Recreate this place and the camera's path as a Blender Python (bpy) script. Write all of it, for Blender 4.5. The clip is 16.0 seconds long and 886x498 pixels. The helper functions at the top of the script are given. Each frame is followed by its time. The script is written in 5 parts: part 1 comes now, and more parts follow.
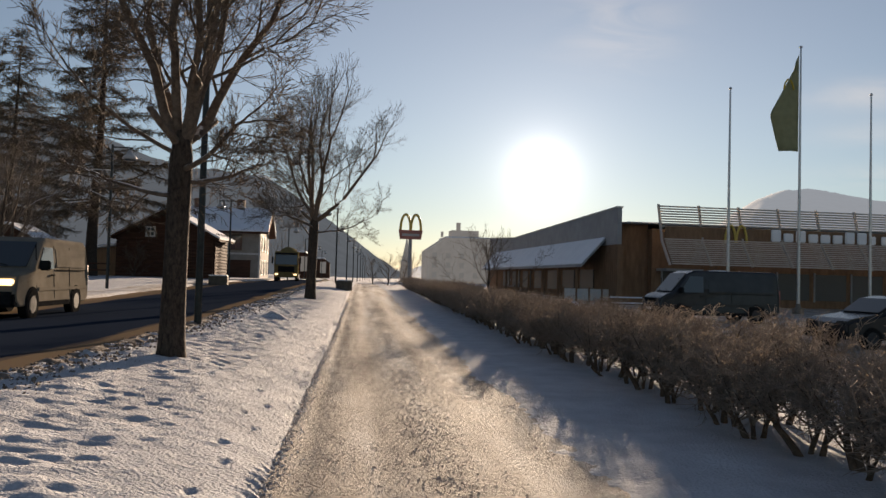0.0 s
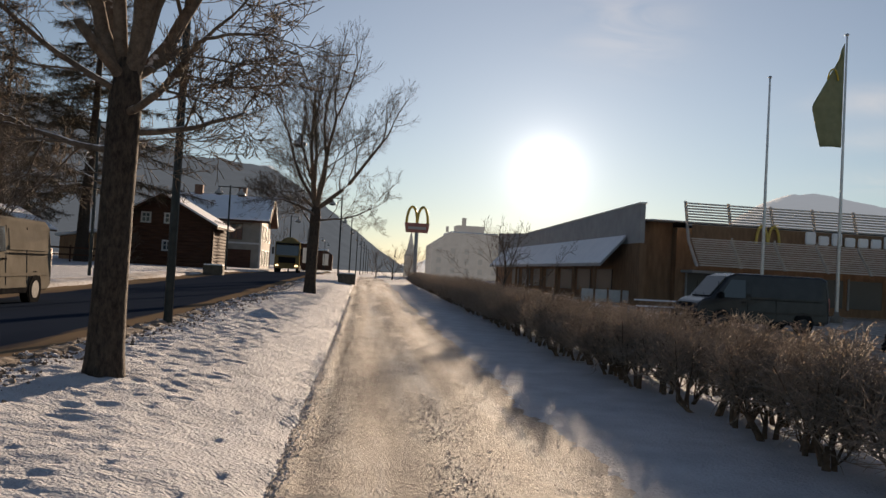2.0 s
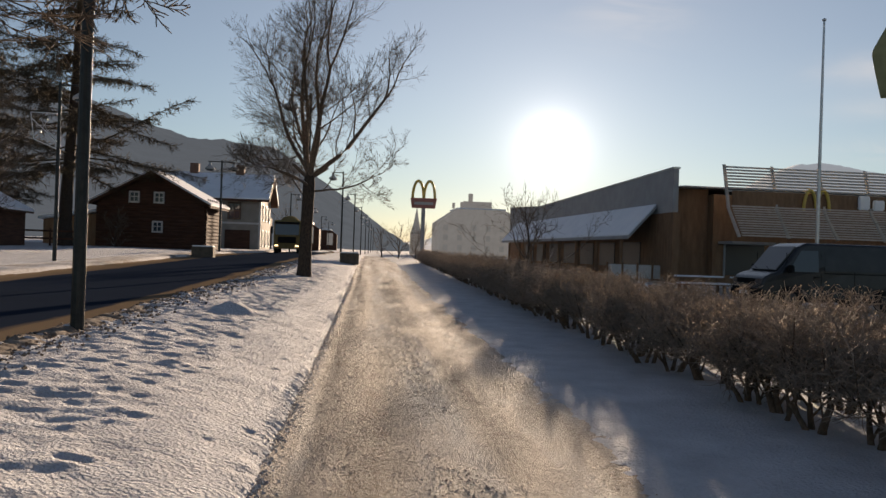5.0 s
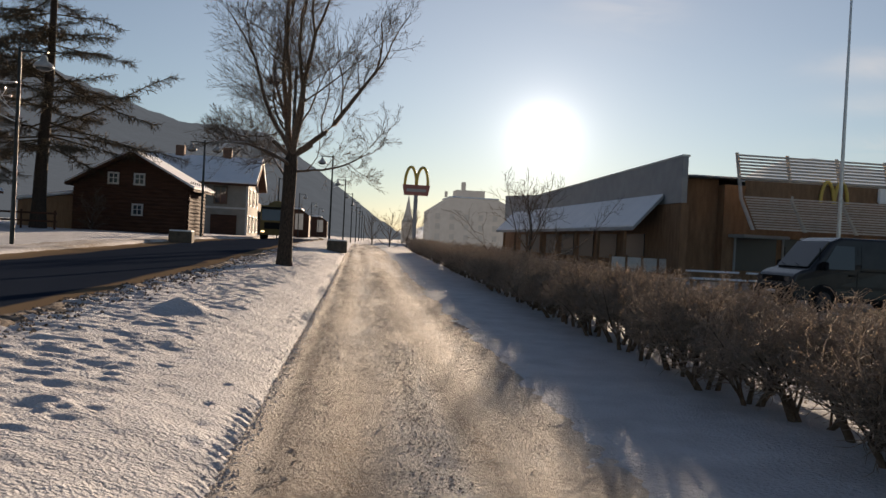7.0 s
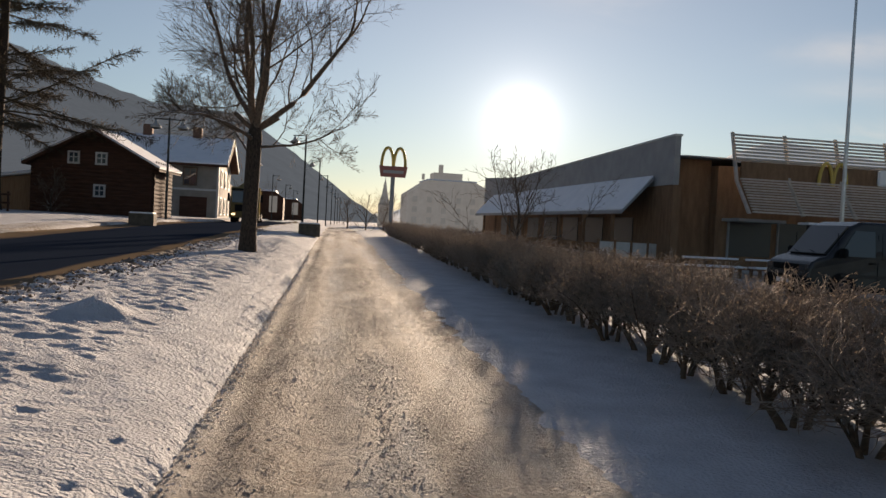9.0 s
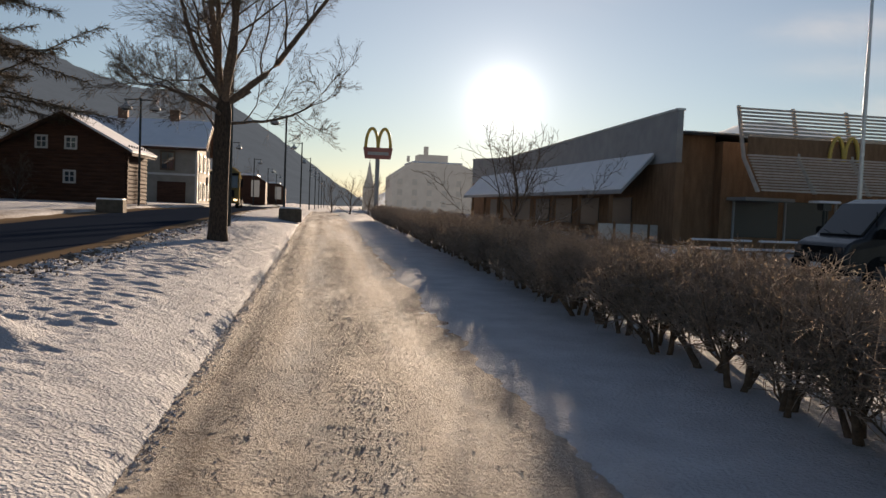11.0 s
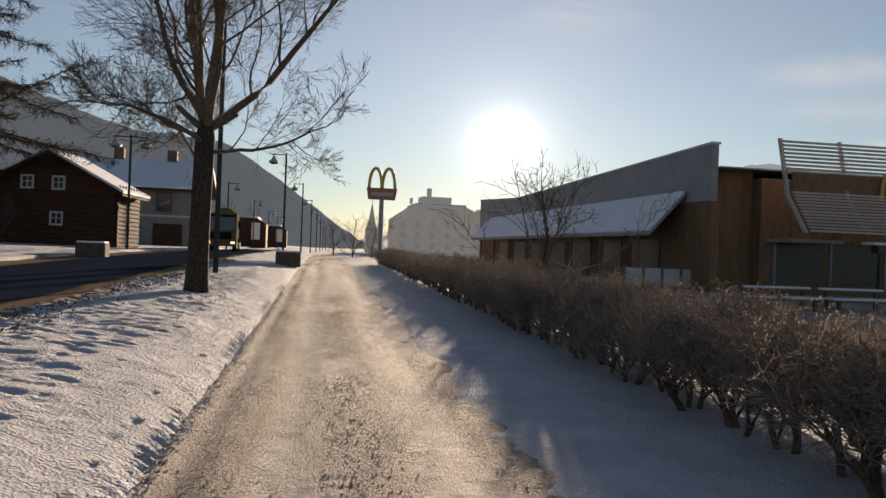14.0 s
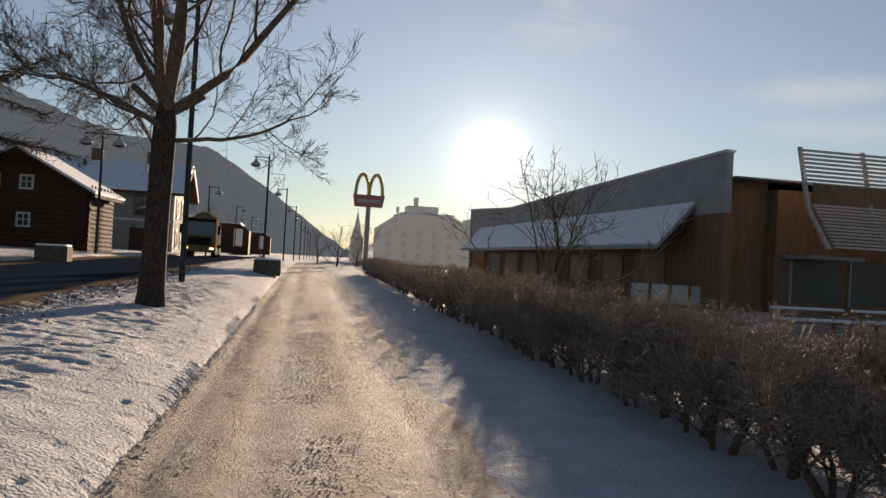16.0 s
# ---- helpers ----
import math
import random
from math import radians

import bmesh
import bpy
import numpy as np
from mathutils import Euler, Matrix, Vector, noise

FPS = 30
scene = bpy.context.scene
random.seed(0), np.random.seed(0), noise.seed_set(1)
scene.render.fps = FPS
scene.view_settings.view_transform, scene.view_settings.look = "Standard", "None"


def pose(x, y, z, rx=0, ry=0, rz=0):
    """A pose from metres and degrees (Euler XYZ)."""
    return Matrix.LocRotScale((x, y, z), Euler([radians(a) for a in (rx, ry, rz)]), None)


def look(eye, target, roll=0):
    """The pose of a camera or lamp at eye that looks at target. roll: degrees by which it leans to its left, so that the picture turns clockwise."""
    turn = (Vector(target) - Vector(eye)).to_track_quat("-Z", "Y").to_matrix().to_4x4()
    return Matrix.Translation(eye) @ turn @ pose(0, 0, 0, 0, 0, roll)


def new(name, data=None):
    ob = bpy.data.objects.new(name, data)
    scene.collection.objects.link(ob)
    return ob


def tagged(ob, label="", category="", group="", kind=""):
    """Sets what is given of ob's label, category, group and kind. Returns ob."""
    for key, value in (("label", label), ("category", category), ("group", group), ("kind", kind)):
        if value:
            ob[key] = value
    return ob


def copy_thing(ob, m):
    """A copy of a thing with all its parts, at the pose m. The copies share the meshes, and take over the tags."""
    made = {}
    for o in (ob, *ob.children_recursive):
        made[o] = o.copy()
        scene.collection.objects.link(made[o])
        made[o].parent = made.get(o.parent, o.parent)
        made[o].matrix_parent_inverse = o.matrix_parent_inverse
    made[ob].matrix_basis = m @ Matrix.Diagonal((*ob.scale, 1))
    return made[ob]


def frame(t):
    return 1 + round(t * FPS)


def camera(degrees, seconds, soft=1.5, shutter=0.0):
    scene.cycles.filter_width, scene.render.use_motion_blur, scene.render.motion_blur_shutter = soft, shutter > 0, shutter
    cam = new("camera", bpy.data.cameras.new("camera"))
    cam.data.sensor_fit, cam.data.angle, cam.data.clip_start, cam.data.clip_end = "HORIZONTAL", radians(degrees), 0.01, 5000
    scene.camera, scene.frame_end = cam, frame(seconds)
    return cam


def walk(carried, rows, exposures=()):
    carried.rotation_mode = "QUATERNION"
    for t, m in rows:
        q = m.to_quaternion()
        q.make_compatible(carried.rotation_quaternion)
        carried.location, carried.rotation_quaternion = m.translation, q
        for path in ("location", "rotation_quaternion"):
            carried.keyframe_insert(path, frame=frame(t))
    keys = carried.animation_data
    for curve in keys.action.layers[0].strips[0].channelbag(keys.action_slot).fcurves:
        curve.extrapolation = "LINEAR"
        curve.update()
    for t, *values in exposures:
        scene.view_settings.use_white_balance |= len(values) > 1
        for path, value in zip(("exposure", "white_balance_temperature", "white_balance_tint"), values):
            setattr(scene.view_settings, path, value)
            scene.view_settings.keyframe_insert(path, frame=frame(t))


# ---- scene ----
cam = camera(57.7, 16.0)
METRES, EYE, TILT, LEAN, TURN = 20.8, 1.5, -0.6, 0.0, -7.7
ROWS = [
    (0.0, 0.0, 0.0, 0.0, -0.07, 2.7, -1.56),
    (0.5, -0.0049, 0.0329, 0.0007, 0.09, 2.88, -1.58),
    (1.0, -0.01, 0.0706, 0.001, 0.21, 2.59, -1.99),
    (1.5, -0.0153, 0.1111, 0.0016, 0.24, 2.71, -2.52),
    (2.0, -0.0203, 0.1541, 0.0016, 0.08, 2.37, -3.11),
    (2.5, -0.0247, 0.1959, 0.0014, -0.03, 2.24, -4.03),
    (3.0, -0.0279, 0.2345, 0.0018, 0.14, 1.98, -4.05),
    (5.5, -0.0392, 0.4037, 0.0024, 0.51, 0.24, -1.77),
    (6.0, -0.0408, 0.4341, 0.0025, 0.38, -0.18, -1.97),
    (6.5, -0.0427, 0.4654, 0.0031, 0.22, -0.07, -2.34),
    (7.0, -0.0443, 0.4966, 0.0035, -0.14, -0.0, -2.87),
    (7.5, -0.0465, 0.5282, 0.0039, -0.34, -0.46, -3.21),
    (8.0, -0.0475, 0.5567, 0.0042, -0.58, -1.25, -3.45),
    (8.5, -0.0487, 0.5827, 0.0049, -1.21, -1.06, -3.45),
    (9.0, -0.0498, 0.6071, 0.0049, -1.81, -1.11, -2.98),
    (11.5, -0.0577, 0.7442, 0.007, -2.99, -2.41, -2.36),
    (12.0, -0.0598, 0.7717, 0.0074, -2.97, -1.23, -2.63),
    (12.5, -0.0619, 0.7973, 0.0078, -2.98, -1.07, -2.48),
    (13.0, -0.0642, 0.8226, 0.0079, -2.82, -0.95, -2.34),
    (13.5, -0.0669, 0.8484, 0.0083, -2.85, -0.71, -2.19),
    (14.0, -0.0695, 0.8754, 0.0091, -2.75, 0.71, -2.15),
    (14.5, -0.0718, 0.9039, 0.0094, -2.79, 1.41, -2.53),
    (15.0, -0.074, 0.9333, 0.0098, -3.18, 1.56, -2.76),
    (15.5, -0.0759, 0.964, 0.0102, -3.47, 1.56, -2.86),
    (16.0, -0.0774, 0.9965, 0.0106, -3.85, 1.49, -3.17),
]
walk(cam, [(t, pose(0, 0, EYE, TILT, LEAN, TURN) @ pose(METRES * x, METRES * y, METRES * z, 90 + pitch, roll, yaw)) for t, x, y, z, yaw, pitch, roll in ROWS], exposures=[(0.0, 0.98, 7400, 15), (16.0, 0.98, 7400, 15)])

# ---- light ----
SUN_AZ, SUN_EL = 14.6, 7.7          # degrees right of +y, degrees up
sun_dir = Vector((math.sin(radians(SUN_AZ)) * math.cos(radians(SUN_EL)),
                  math.cos(radians(SUN_AZ)) * math.cos(radians(SUN_EL)), math.sin(radians(SUN_EL))))
world = bpy.data.worlds.new("world")
scene.world = world
world.use_nodes = True
wn, wl = world.node_tree.nodes, world.node_tree.links
wn.clear()
w_out = wn.new("ShaderNodeOutputWorld")
sky = wn.new("ShaderNodeTexSky")
sky.sky_type = "NISHITA"
sky.sun_disc = False
sky.sun_elevation, sky.sun_rotation = radians(SUN_EL), radians(SUN_AZ)
sky.altitude, sky.air_density, sky.dust_density, sky.ozone_density = 200, 1.0, 0.06, 3.6
w_bg = wn.new("ShaderNodeBackground")
w_bg.inputs["Strength"].default_value = 0.056
def w_math(op, a, b):
    n = wn.new("ShaderNodeMath")
    n.operation = op
    for i, v in enumerate((a, b)):
        if isinstance(v, (int, float)):
            n.inputs[i].default_value = v
        else:
            wl.new(v, n.inputs[i])
    return n.outputs[0]


# thin high cloud: a few torn wisps, by bearing and height in degrees, width and thickness
w_tc0 = wn.new("ShaderNodeTexCoord")
w_map = wn.new("ShaderNodeMapping")
w_map.inputs["Scale"].default_value = (2.0, 2.0, 7.0)
w_map.inputs["Rotation"].default_value = (0.15, 0.25, 0.4)
wl.new(w_tc0.outputs["Generated"], w_map.inputs["Vector"])
w_noise = wn.new("ShaderNodeTexNoise")
w_noise.inputs["Scale"].default_value, w_noise.inputs["Detail"].default_value, w_noise.inputs["Distortion"].default_value = 3.4, 8, 0.8
wl.new(w_map.outputs[0], w_noise.inputs["Vector"])
w_range = wn.new("ShaderNodeMapRange")
w_range.inputs["From Min"].default_value, w_range.inputs["From Max"].default_value = 0.36, 0.70
wl.new(w_noise.outputs["Fac"], w_range.inputs["Value"])
wisps = 0.0
for az, el, wide, thick, dense in ((19.6, 17.3, 3.0, 1.9, 0.42), (37.5, 12.2, 4.5, 0.8, 0.42), (38.8, 9.8, 4.0, 0.7, 0.4), (38.0, 7.2, 4.0, 0.6, 0.45), (3.0, 22.0, 9.0, 1.2, 0.2), (-40.0, 26.0, 12.0, 2.0, 0.3), (75.0, 18.0, 14.0, 1.6, 0.4), (160.0, 30.0, 20.0, 3.0, 0.4)):
    a, e = radians(az), radians(el)
    shift = wn.new("ShaderNodeVectorMath")
    shift.operation = "SUBTRACT"
    wl.new(w_tc0.outputs["Generated"], shift.inputs[0])
    shift.inputs[1].default_value = (math.sin(a) * math.cos(e), math.cos(a) * math.cos(e), math.sin(e))
    total = 0.0
    for axis, size in (((math.cos(a), -math.sin(a), 0.12), wide), ((-math.sin(a) * math.sin(e), -math.cos(a) * math.sin(e), math.cos(e)), thick), ((math.sin(a), math.cos(a), 0), 20)):
        dot = wn.new("ShaderNodeVectorMath")
        dot.operation = "DOT_PRODUCT"
        wl.new(shift.outputs[0], dot.inputs[0])
        dot.inputs[1].default_value = axis
        total = w_math("ADD", total, w_math("POWER", w_math("ABSOLUTE", w_math("DIVIDE", dot.outputs["Value"], radians(size)), 0), 2.0))
    wisps = w_math("ADD", wisps, w_math("MULTIPLY", w_math("POWER", 2.718, w_math("MULTIPLY", total, -0.7)), dense))
w_mix = wn.new("ShaderNodeMixRGB")
w_mix.inputs[2].default_value = (7.5, 7.0, 6.6, 1)
wl.new(w_math("MULTIPLY", w_range.outputs[0], wisps), w_mix.inputs[0])
w_hs = wn.new("ShaderNodeHueSaturation")
w_hs.inputs["Saturation"].default_value = 0.80
wl.new(sky.outputs[0], w_hs.inputs["Color"])
wl.new(w_hs.outputs[0], w_mix.inputs[1])
wl.new(w_mix.outputs[0], w_bg.inputs["Color"])
# the sun's own disc and the bright air round it
w_tc = wn.new("ShaderNodeTexCoord")
w_dot = wn.new("ShaderNodeVectorMath")
w_dot.operation = "DOT_PRODUCT"
w_dot.inputs[1].default_value = sun_dir
wl.new(w_tc.outputs["Generated"], w_dot.inputs[0])

dotc = w_math("MAXIMUM", w_dot.outputs["Value"], 0.0)
glow = 0.0
for power, strength in ((6.0, 0.070), (40.0, 0.03), (220.0, 0.06), (700.0, 0.10), (1600.0, 0.22), (4000.0, 0.6), (9000.0, 1.5)):
    glow = w_math("ADD", glow, w_math("MULTIPLY", w_math("POWER", dotc, power), strength))
w_bg2 = wn.new("ShaderNodeBackground")
w_bg2.inputs["Color"].default_value = (0.96, 0.975, 1.0, 1)
wl.new(glow, w_bg2.inputs["Strength"])
w_add = wn.new("ShaderNodeAddShader")
wl.new(w_bg.outputs[0], w_add.inputs[0])
wl.new(w_bg2.outputs[0], w_add.inputs[1])
wl.new(w_add.outputs[0], w_out.inputs["Surface"])

sun_data = bpy.data.lights.new("sun", "SUN")
sun_data.energy, sun_data.angle, sun_data.color = 4.8, radians(0.6), (1.0, 0.83, 0.65)
sun = new("sun", sun_data)
sun.matrix_world = look(sun_dir * 100, (0, 0, 0))


# ---- materials ----
def mat(name, c1, c2, scale=6.0, rough=0.7, bump=0.2, fine=60.0, metal=0.0, stretch=(1, 1, 1), glow_c=None, glow_s=0.0, snow=0.0, random_tint=0.0, bump_dist=0.02):
    """A two-scale noise material; snow: how much lies on its upward faces."""
    m = bpy.data.materials.new(name)
    m.use_nodes = True
    n, l = m.node_tree.nodes, m.node_tree.links
    b = n["Principled BSDF"]
    tc = n.new("ShaderNodeTexCoord")
    mp = n.new("ShaderNodeMapping")
    mp.inputs["Scale"].default_value = stretch
    l.new(tc.outputs["Object"], mp.inputs["Vector"])
    n1 = n.new("ShaderNodeTexNoise")
    n1.inputs["Scale"].default_value, n1.inputs["Detail"].default_value = scale, 4
    n2 = n.new("ShaderNodeTexNoise")
    n2.inputs["Scale"].default_value, n2.inputs["Detail"].default_value = fine, 3
    for t in (n1, n2):
        l.new(mp.outputs[0], t.inputs["Vector"])
    mixf = n.new("ShaderNodeMath")
    mixf.operation = "MULTIPLY_ADD"
    l.new(n2.outputs["Fac"], mixf.inputs[0])
    mixf.inputs[1].default_value = 0.5
    l.new(n1.outputs["Fac"], mixf.inputs[2])
    ramp = n.new("ShaderNodeValToRGB")
    ramp.color_ramp.elements[0].position, ramp.color_ramp.elements[1].position = 0.5, 1.0
    ramp.color_ramp.elements[0].color, ramp.color_ramp.elements[1].color = (*c1, 1), (*c2, 1)
    l.new(mixf.outputs[0], ramp.inputs[0])
    col = ramp.outputs[0]
    if random_tint:
        oi = n.new("ShaderNodeObjectInfo")
        hs = n.new("ShaderNodeHueSaturation")
        mr = n.new("ShaderNodeMapRange")
        mr.inputs["To Min"].default_value, mr.inputs["To Max"].default_value = 1 - random_tint, 1 + random_tint
        l.new(oi.outputs["Random"], mr.inputs["Value"])
        l.new(mr.outputs[0], hs.inputs["Value"])
        l.new(col, hs.inputs["Color"])
        col = hs.outputs[0]
    if snow:
        g = n.new("ShaderNodeNewGeometry")
        sx = n.new("ShaderNodeSeparateXYZ")
        l.new(g.outputs["Normal"], sx.inputs[0])
        ad = n.new("ShaderNodeMath")
        ad.operation = "ADD"
        l.new(sx.outputs["Z"], ad.inputs[0])
        l.new(n1.outputs["Fac"], ad.inputs[1])
        mr2 = n.new("ShaderNodeMapRange")
        mr2.inputs["From Min"].default_value, mr2.inputs["From Max"].default_value = 1.45 - snow, 1.6 - snow
        l.new(ad.outputs[0], mr2.inputs["Value"])
        mx = n.new("ShaderNodeMixRGB")
        l.new(mr2.outputs[0], mx.inputs[0])
        l.new(col, mx.inputs[1])
        mx.inputs[2].default_value = (0.8, 0.82, 0.86, 1)
        col = mx.outputs[0]
    l.new(col, b.inputs["Base Color"])
    b.inputs["Specular IOR Level"].default_value = 0.15 if rough > 0.65 else 0.5
    b.inputs["Roughness"].default_value, b.inputs["Metallic"].default_value = rough, metal
    if bump:
        bp = n.new("ShaderNodeBump")
        bp.inputs["Strength"].default_value, bp.inputs["Distance"].default_value = bump, bump_dist
        l.new(mixf.outputs[0], bp.inputs["Height"])
        l.new(bp.outputs[0], b.inputs["Normal"])
    if glow_s:
        b.inputs["Emission Color"].default_value, b.inputs["Emission Strength"].default_value = (*glow_c, 1), glow_s
    return m


def glass_mat(name, tint=(0.05, 0.06, 0.07), rough=0.05):
    m = bpy.data.materials.new(name)
    m.use_nodes = True
    b = m.node_tree.nodes["Principled BSDF"]
    b.inputs["Base Color"].default_value = (*tint, 1)
    b.inputs["Roughness"].default_value = rough
    b.inputs["Specular IOR Level"].default_value = 0.7
    return m


def track_mat(name):
    """Packed snow with sand: brown grit in long bands along the way, whiter crusts between."""
    m = bpy.data.materials.new(name)
    m.use_nodes = True
    n, l = m.node_tree.nodes, m.node_tree.links
    b = n["Principled BSDF"]
    uv = n.new("ShaderNodeUVMap")

    def noise_tex(sx, sy, scale, detail=5):
        mp = n.new("ShaderNodeMapping")
        mp.inputs["Scale"].default_value = (sx, sy, 1)
        l.new(uv.outputs[0], mp.inputs["Vector"])
        t = n.new("ShaderNodeTexNoise")
        t.inputs["Scale"].default_value, t.inputs["Detail"].default_value = scale, detail
        l.new(mp.outputs[0], t.inputs["Vector"])
        return t.outputs["Fac"]

    def op(kind, a, c):
        q = n.new("ShaderNodeMath")
        q.operation = kind
        for i, v in enumerate((a, c)):
            if isinstance(v, (int, float)):
                q.inputs[i].default_value = v
            else:
                l.new(v, q.inputs[i])
        return q.outputs[0]

    bands = noise_tex(1.0, 0.06, 1.7, 3)
    patches = noise_tex(1.0, 0.45, 2.6)
    grit = noise_tex(1, 0.8, 30, 6)
    fine = noise_tex(1, 1, 140, 3)
    f = op("ADD", op("ADD", op("MULTIPLY", bands, 1.7), op("MULTIPLY", patches, 0.60)), op("MULTIPLY", grit, 0.60))
    sx = n.new("ShaderNodeSeparateXYZ")
    l.new(uv.outputs[0], sx.inputs[0])
    off = op("POWER", op("ABSOLUTE", op("DIVIDE", op("SUBTRACT", sx.outputs["X"], 0.22), 0.22), 0), 2.0)     # a wheel's brown groove by the verge
    f = op("SUBTRACT", f, op("MULTIPLY", op("POWER", 2.718, op("MULTIPLY", off, -1.0)), 0.13))
    ramp = n.new("ShaderNodeValToRGB")
    els = ramp.color_ramp.elements
    els[0].position, els[0].color = 0.38, (0.24, 0.185, 0.145, 1)
    els[1].position, els[1].color = 0.66, (0.74, 0.705, 0.68, 1)
    e = els.new(0.52)
    e.color = (0.54, 0.475, 0.42, 1)
    l.new(op("MULTIPLY", f, 0.365), ramp.inputs[0])
    l.new(ramp.outputs[0], b.inputs["Base Color"])
    b.inputs["Roughness"].default_value = 0.85
    b.inputs["Specular IOR Level"].default_value = 0.28
    bp = n.new("ShaderNodeBump")
    bp.inputs["Strength"].default_value, bp.inputs["Distance"].default_value = 1.0, 0.11
    l.new(op("ADD", op("MULTIPLY", grit, 0.8), op("MULTIPLY", fine, 0.4)), bp.inputs["Height"])
    l.new(bp.outputs[0], b.inputs["Normal"])
    return m


def asphalt_mat(name, edges):
    """Worn asphalt; towards both edges it is covered by light-brown sand and slush."""
    m = bpy.data.materials.new(name)
    m.use_nodes = True
    n, l = m.node_tree.nodes, m.node_tree.links
    b = n["Principled BSDF"]
    uv = n.new("ShaderNodeUVMap")
    sx = n.new("ShaderNodeSeparateXYZ")
    l.new(uv.outputs[0], sx.inputs[0])
    mp = n.new("ShaderNodeMapping")
    mp.inputs["Scale"].default_value = (1, 0.12, 1)
    l.new(uv.outputs[0], mp.inputs["Vector"])
    n1 = n.new("ShaderNodeTexNoise")
    n1.inputs["Scale"].default_value, n1.inputs["Detail"].default_value = 2.5, 5
    l.new(mp.outputs[0], n1.inputs["Vector"])
    n2 = n.new("ShaderNodeTexNoise")
    n2.inputs["Scale"].default_value, n2.inputs["Detail"].default_value = 60, 3
    l.new(uv.outputs[0], n2.inputs["Vector"])
    mid, half = (edges[0] + edges[1]) / 2, (edges[1] - edges[0]) / 2

    def op(kind, a, c):
        q = n.new("ShaderNodeMath")
        q.operation = kind
        for i, v in enumerate((a, c)):
            if isinstance(v, (int, float)):
                q.inputs[i].default_value = v
            else:
                l.new(v, q.inputs[i])
        return q.outputs[0]

    d = op("ABSOLUTE", op("SUBTRACT", sx.outputs["X"], mid), 0)
    f = op("ADD", op("DIVIDE", d, half), op("MULTIPLY", n1.outputs["Fac"], 0.22))
    ramp = n.new("ShaderNodeValToRGB")
    els = ramp.color_ramp.elements
    els[0].position, els[0].color = 0.83, (0.034, 0.046, 0.070, 1)
    els[1].position, els[1].color = 0.89, (0.27, 0.20, 0.135, 1)
    l.new(op("MULTIPLY", f, 1.0), ramp.inputs[0])
    mx = n.new("ShaderNodeMixRGB")
    mx.blend_type = "MULTIPLY"
    mx.inputs[0].default_value = 0.5
    l.new(ramp.outputs[0], mx.inputs[1])
    l.new(n2.outputs["Color"], mx.inputs[2])
    l.new(mx.outputs[0], b.inputs["Base Color"])
    b.inputs["Roughness"].default_value = 0.9
    b.inputs["Specular IOR Level"].default_value = 0.0
    bp = n.new("ShaderNodeBump")
    bp.inputs["Strength"].default_value, bp.inputs["Distance"].default_value = 0.25, 0.006
    l.new(n2.outputs["Fac"], bp.inputs["Height"])
    l.new(bp.outputs[0], b.inputs["Normal"])
    return m


SNOW = mat("snow", (0.48, 0.485, 0.51), (0.65, 0.655, 0.68), 2.0, 0.9, 1.0, 34.0, bump_dist=0.07)
DIRTY_SNOW = mat("dirty_snow", (0.20, 0.155, 0.115), (0.70, 0.68, 0.68), 1.1, 0.9, 0.8, 14.0, stretch=(1, 0.35, 1), bump_dist=0.04)
ROOF_SNOW = mat("roof_snow", (0.76, 0.78, 0.82), (0.86, 0.87, 0.9), 1.2, 0.6, 0.2, 20)
TRACK = track_mat("sanded_snow")
ROAD_U = (-9.3, -3.35)
ASPHALT = asphalt_mat("asphalt", ROAD_U)
GRIT = mat("grit_snow", (0.07, 0.05, 0.036), (0.34, 0.28, 0.23), 9, 0.9, 0.6, 60)
TRACK_LUMP = mat("sandy_lump", (0.30, 0.24, 0.19), (0.62, 0.57, 0.53), 5, 0.85, 0.3, 60)
BARK = mat("bark", (0.024, 0.019, 0.016), (0.095, 0.073, 0.057), 26, 0.9, 1.0, 75, stretch=(1, 1, 0.42))
LIMB = mat("limb_bark", (0.085, 0.065, 0.05), (0.19, 0.148, 0.115), 14, 0.9, 0.5, 50, snow=0.32)
TWIG = mat("twig_bark", (0.085, 0.066, 0.052), (0.17, 0.135, 0.105), 10, 0.85, 0.0, 40)
PINE = mat("larch_twigs", (0.055, 0.044, 0.03), (0.12, 0.092, 0.06), 6, 0.9, 0.0, 30)
HEDGE_BARK = mat("hedge_bark", (0.08, 0.058, 0.042), (0.19, 0.135, 0.095), 20, 0.9, 0.3, 70)
HEDGE_TWIG = mat("hedge_twig", (0.17, 0.138, 0.112), (0.40, 0.328, 0.27), 16, 0.8, 0.0, 60)
DRY_LEAF = mat("dry_leaf", (0.26, 0.19, 0.13), (0.48, 0.38, 0.28), 12, 0.7, 0.0, 40)
_n, _l = DRY_LEAF.node_tree.nodes, DRY_LEAF.node_tree.links
_tr, _mx = _n.new("ShaderNodeBsdfTranslucent"), _n.new("ShaderNodeMixShader")
_tr.inputs["Color"].default_value = (0.45, 0.35, 0.25, 1)
_mx.inputs[0].default_value = 0.25
_l.new(_n["Principled BSDF"].outputs[0], _mx.inputs[1])
_l.new(_tr.outputs[0], _mx.inputs[2])
_l.new(_mx.outputs[0], _n["Material Output"].inputs["Surface"])
POLE = mat("dark_painted_steel", (0.018, 0.022, 0.022), (0.04, 0.045, 0.045), 8, 0.45, 0.08, 60, 0.6)
ALU = mat("aluminium", (0.42, 0.42, 0.42), (0.58, 0.58, 0.58), 8, 0.35, 0.05, 60, 0.85)
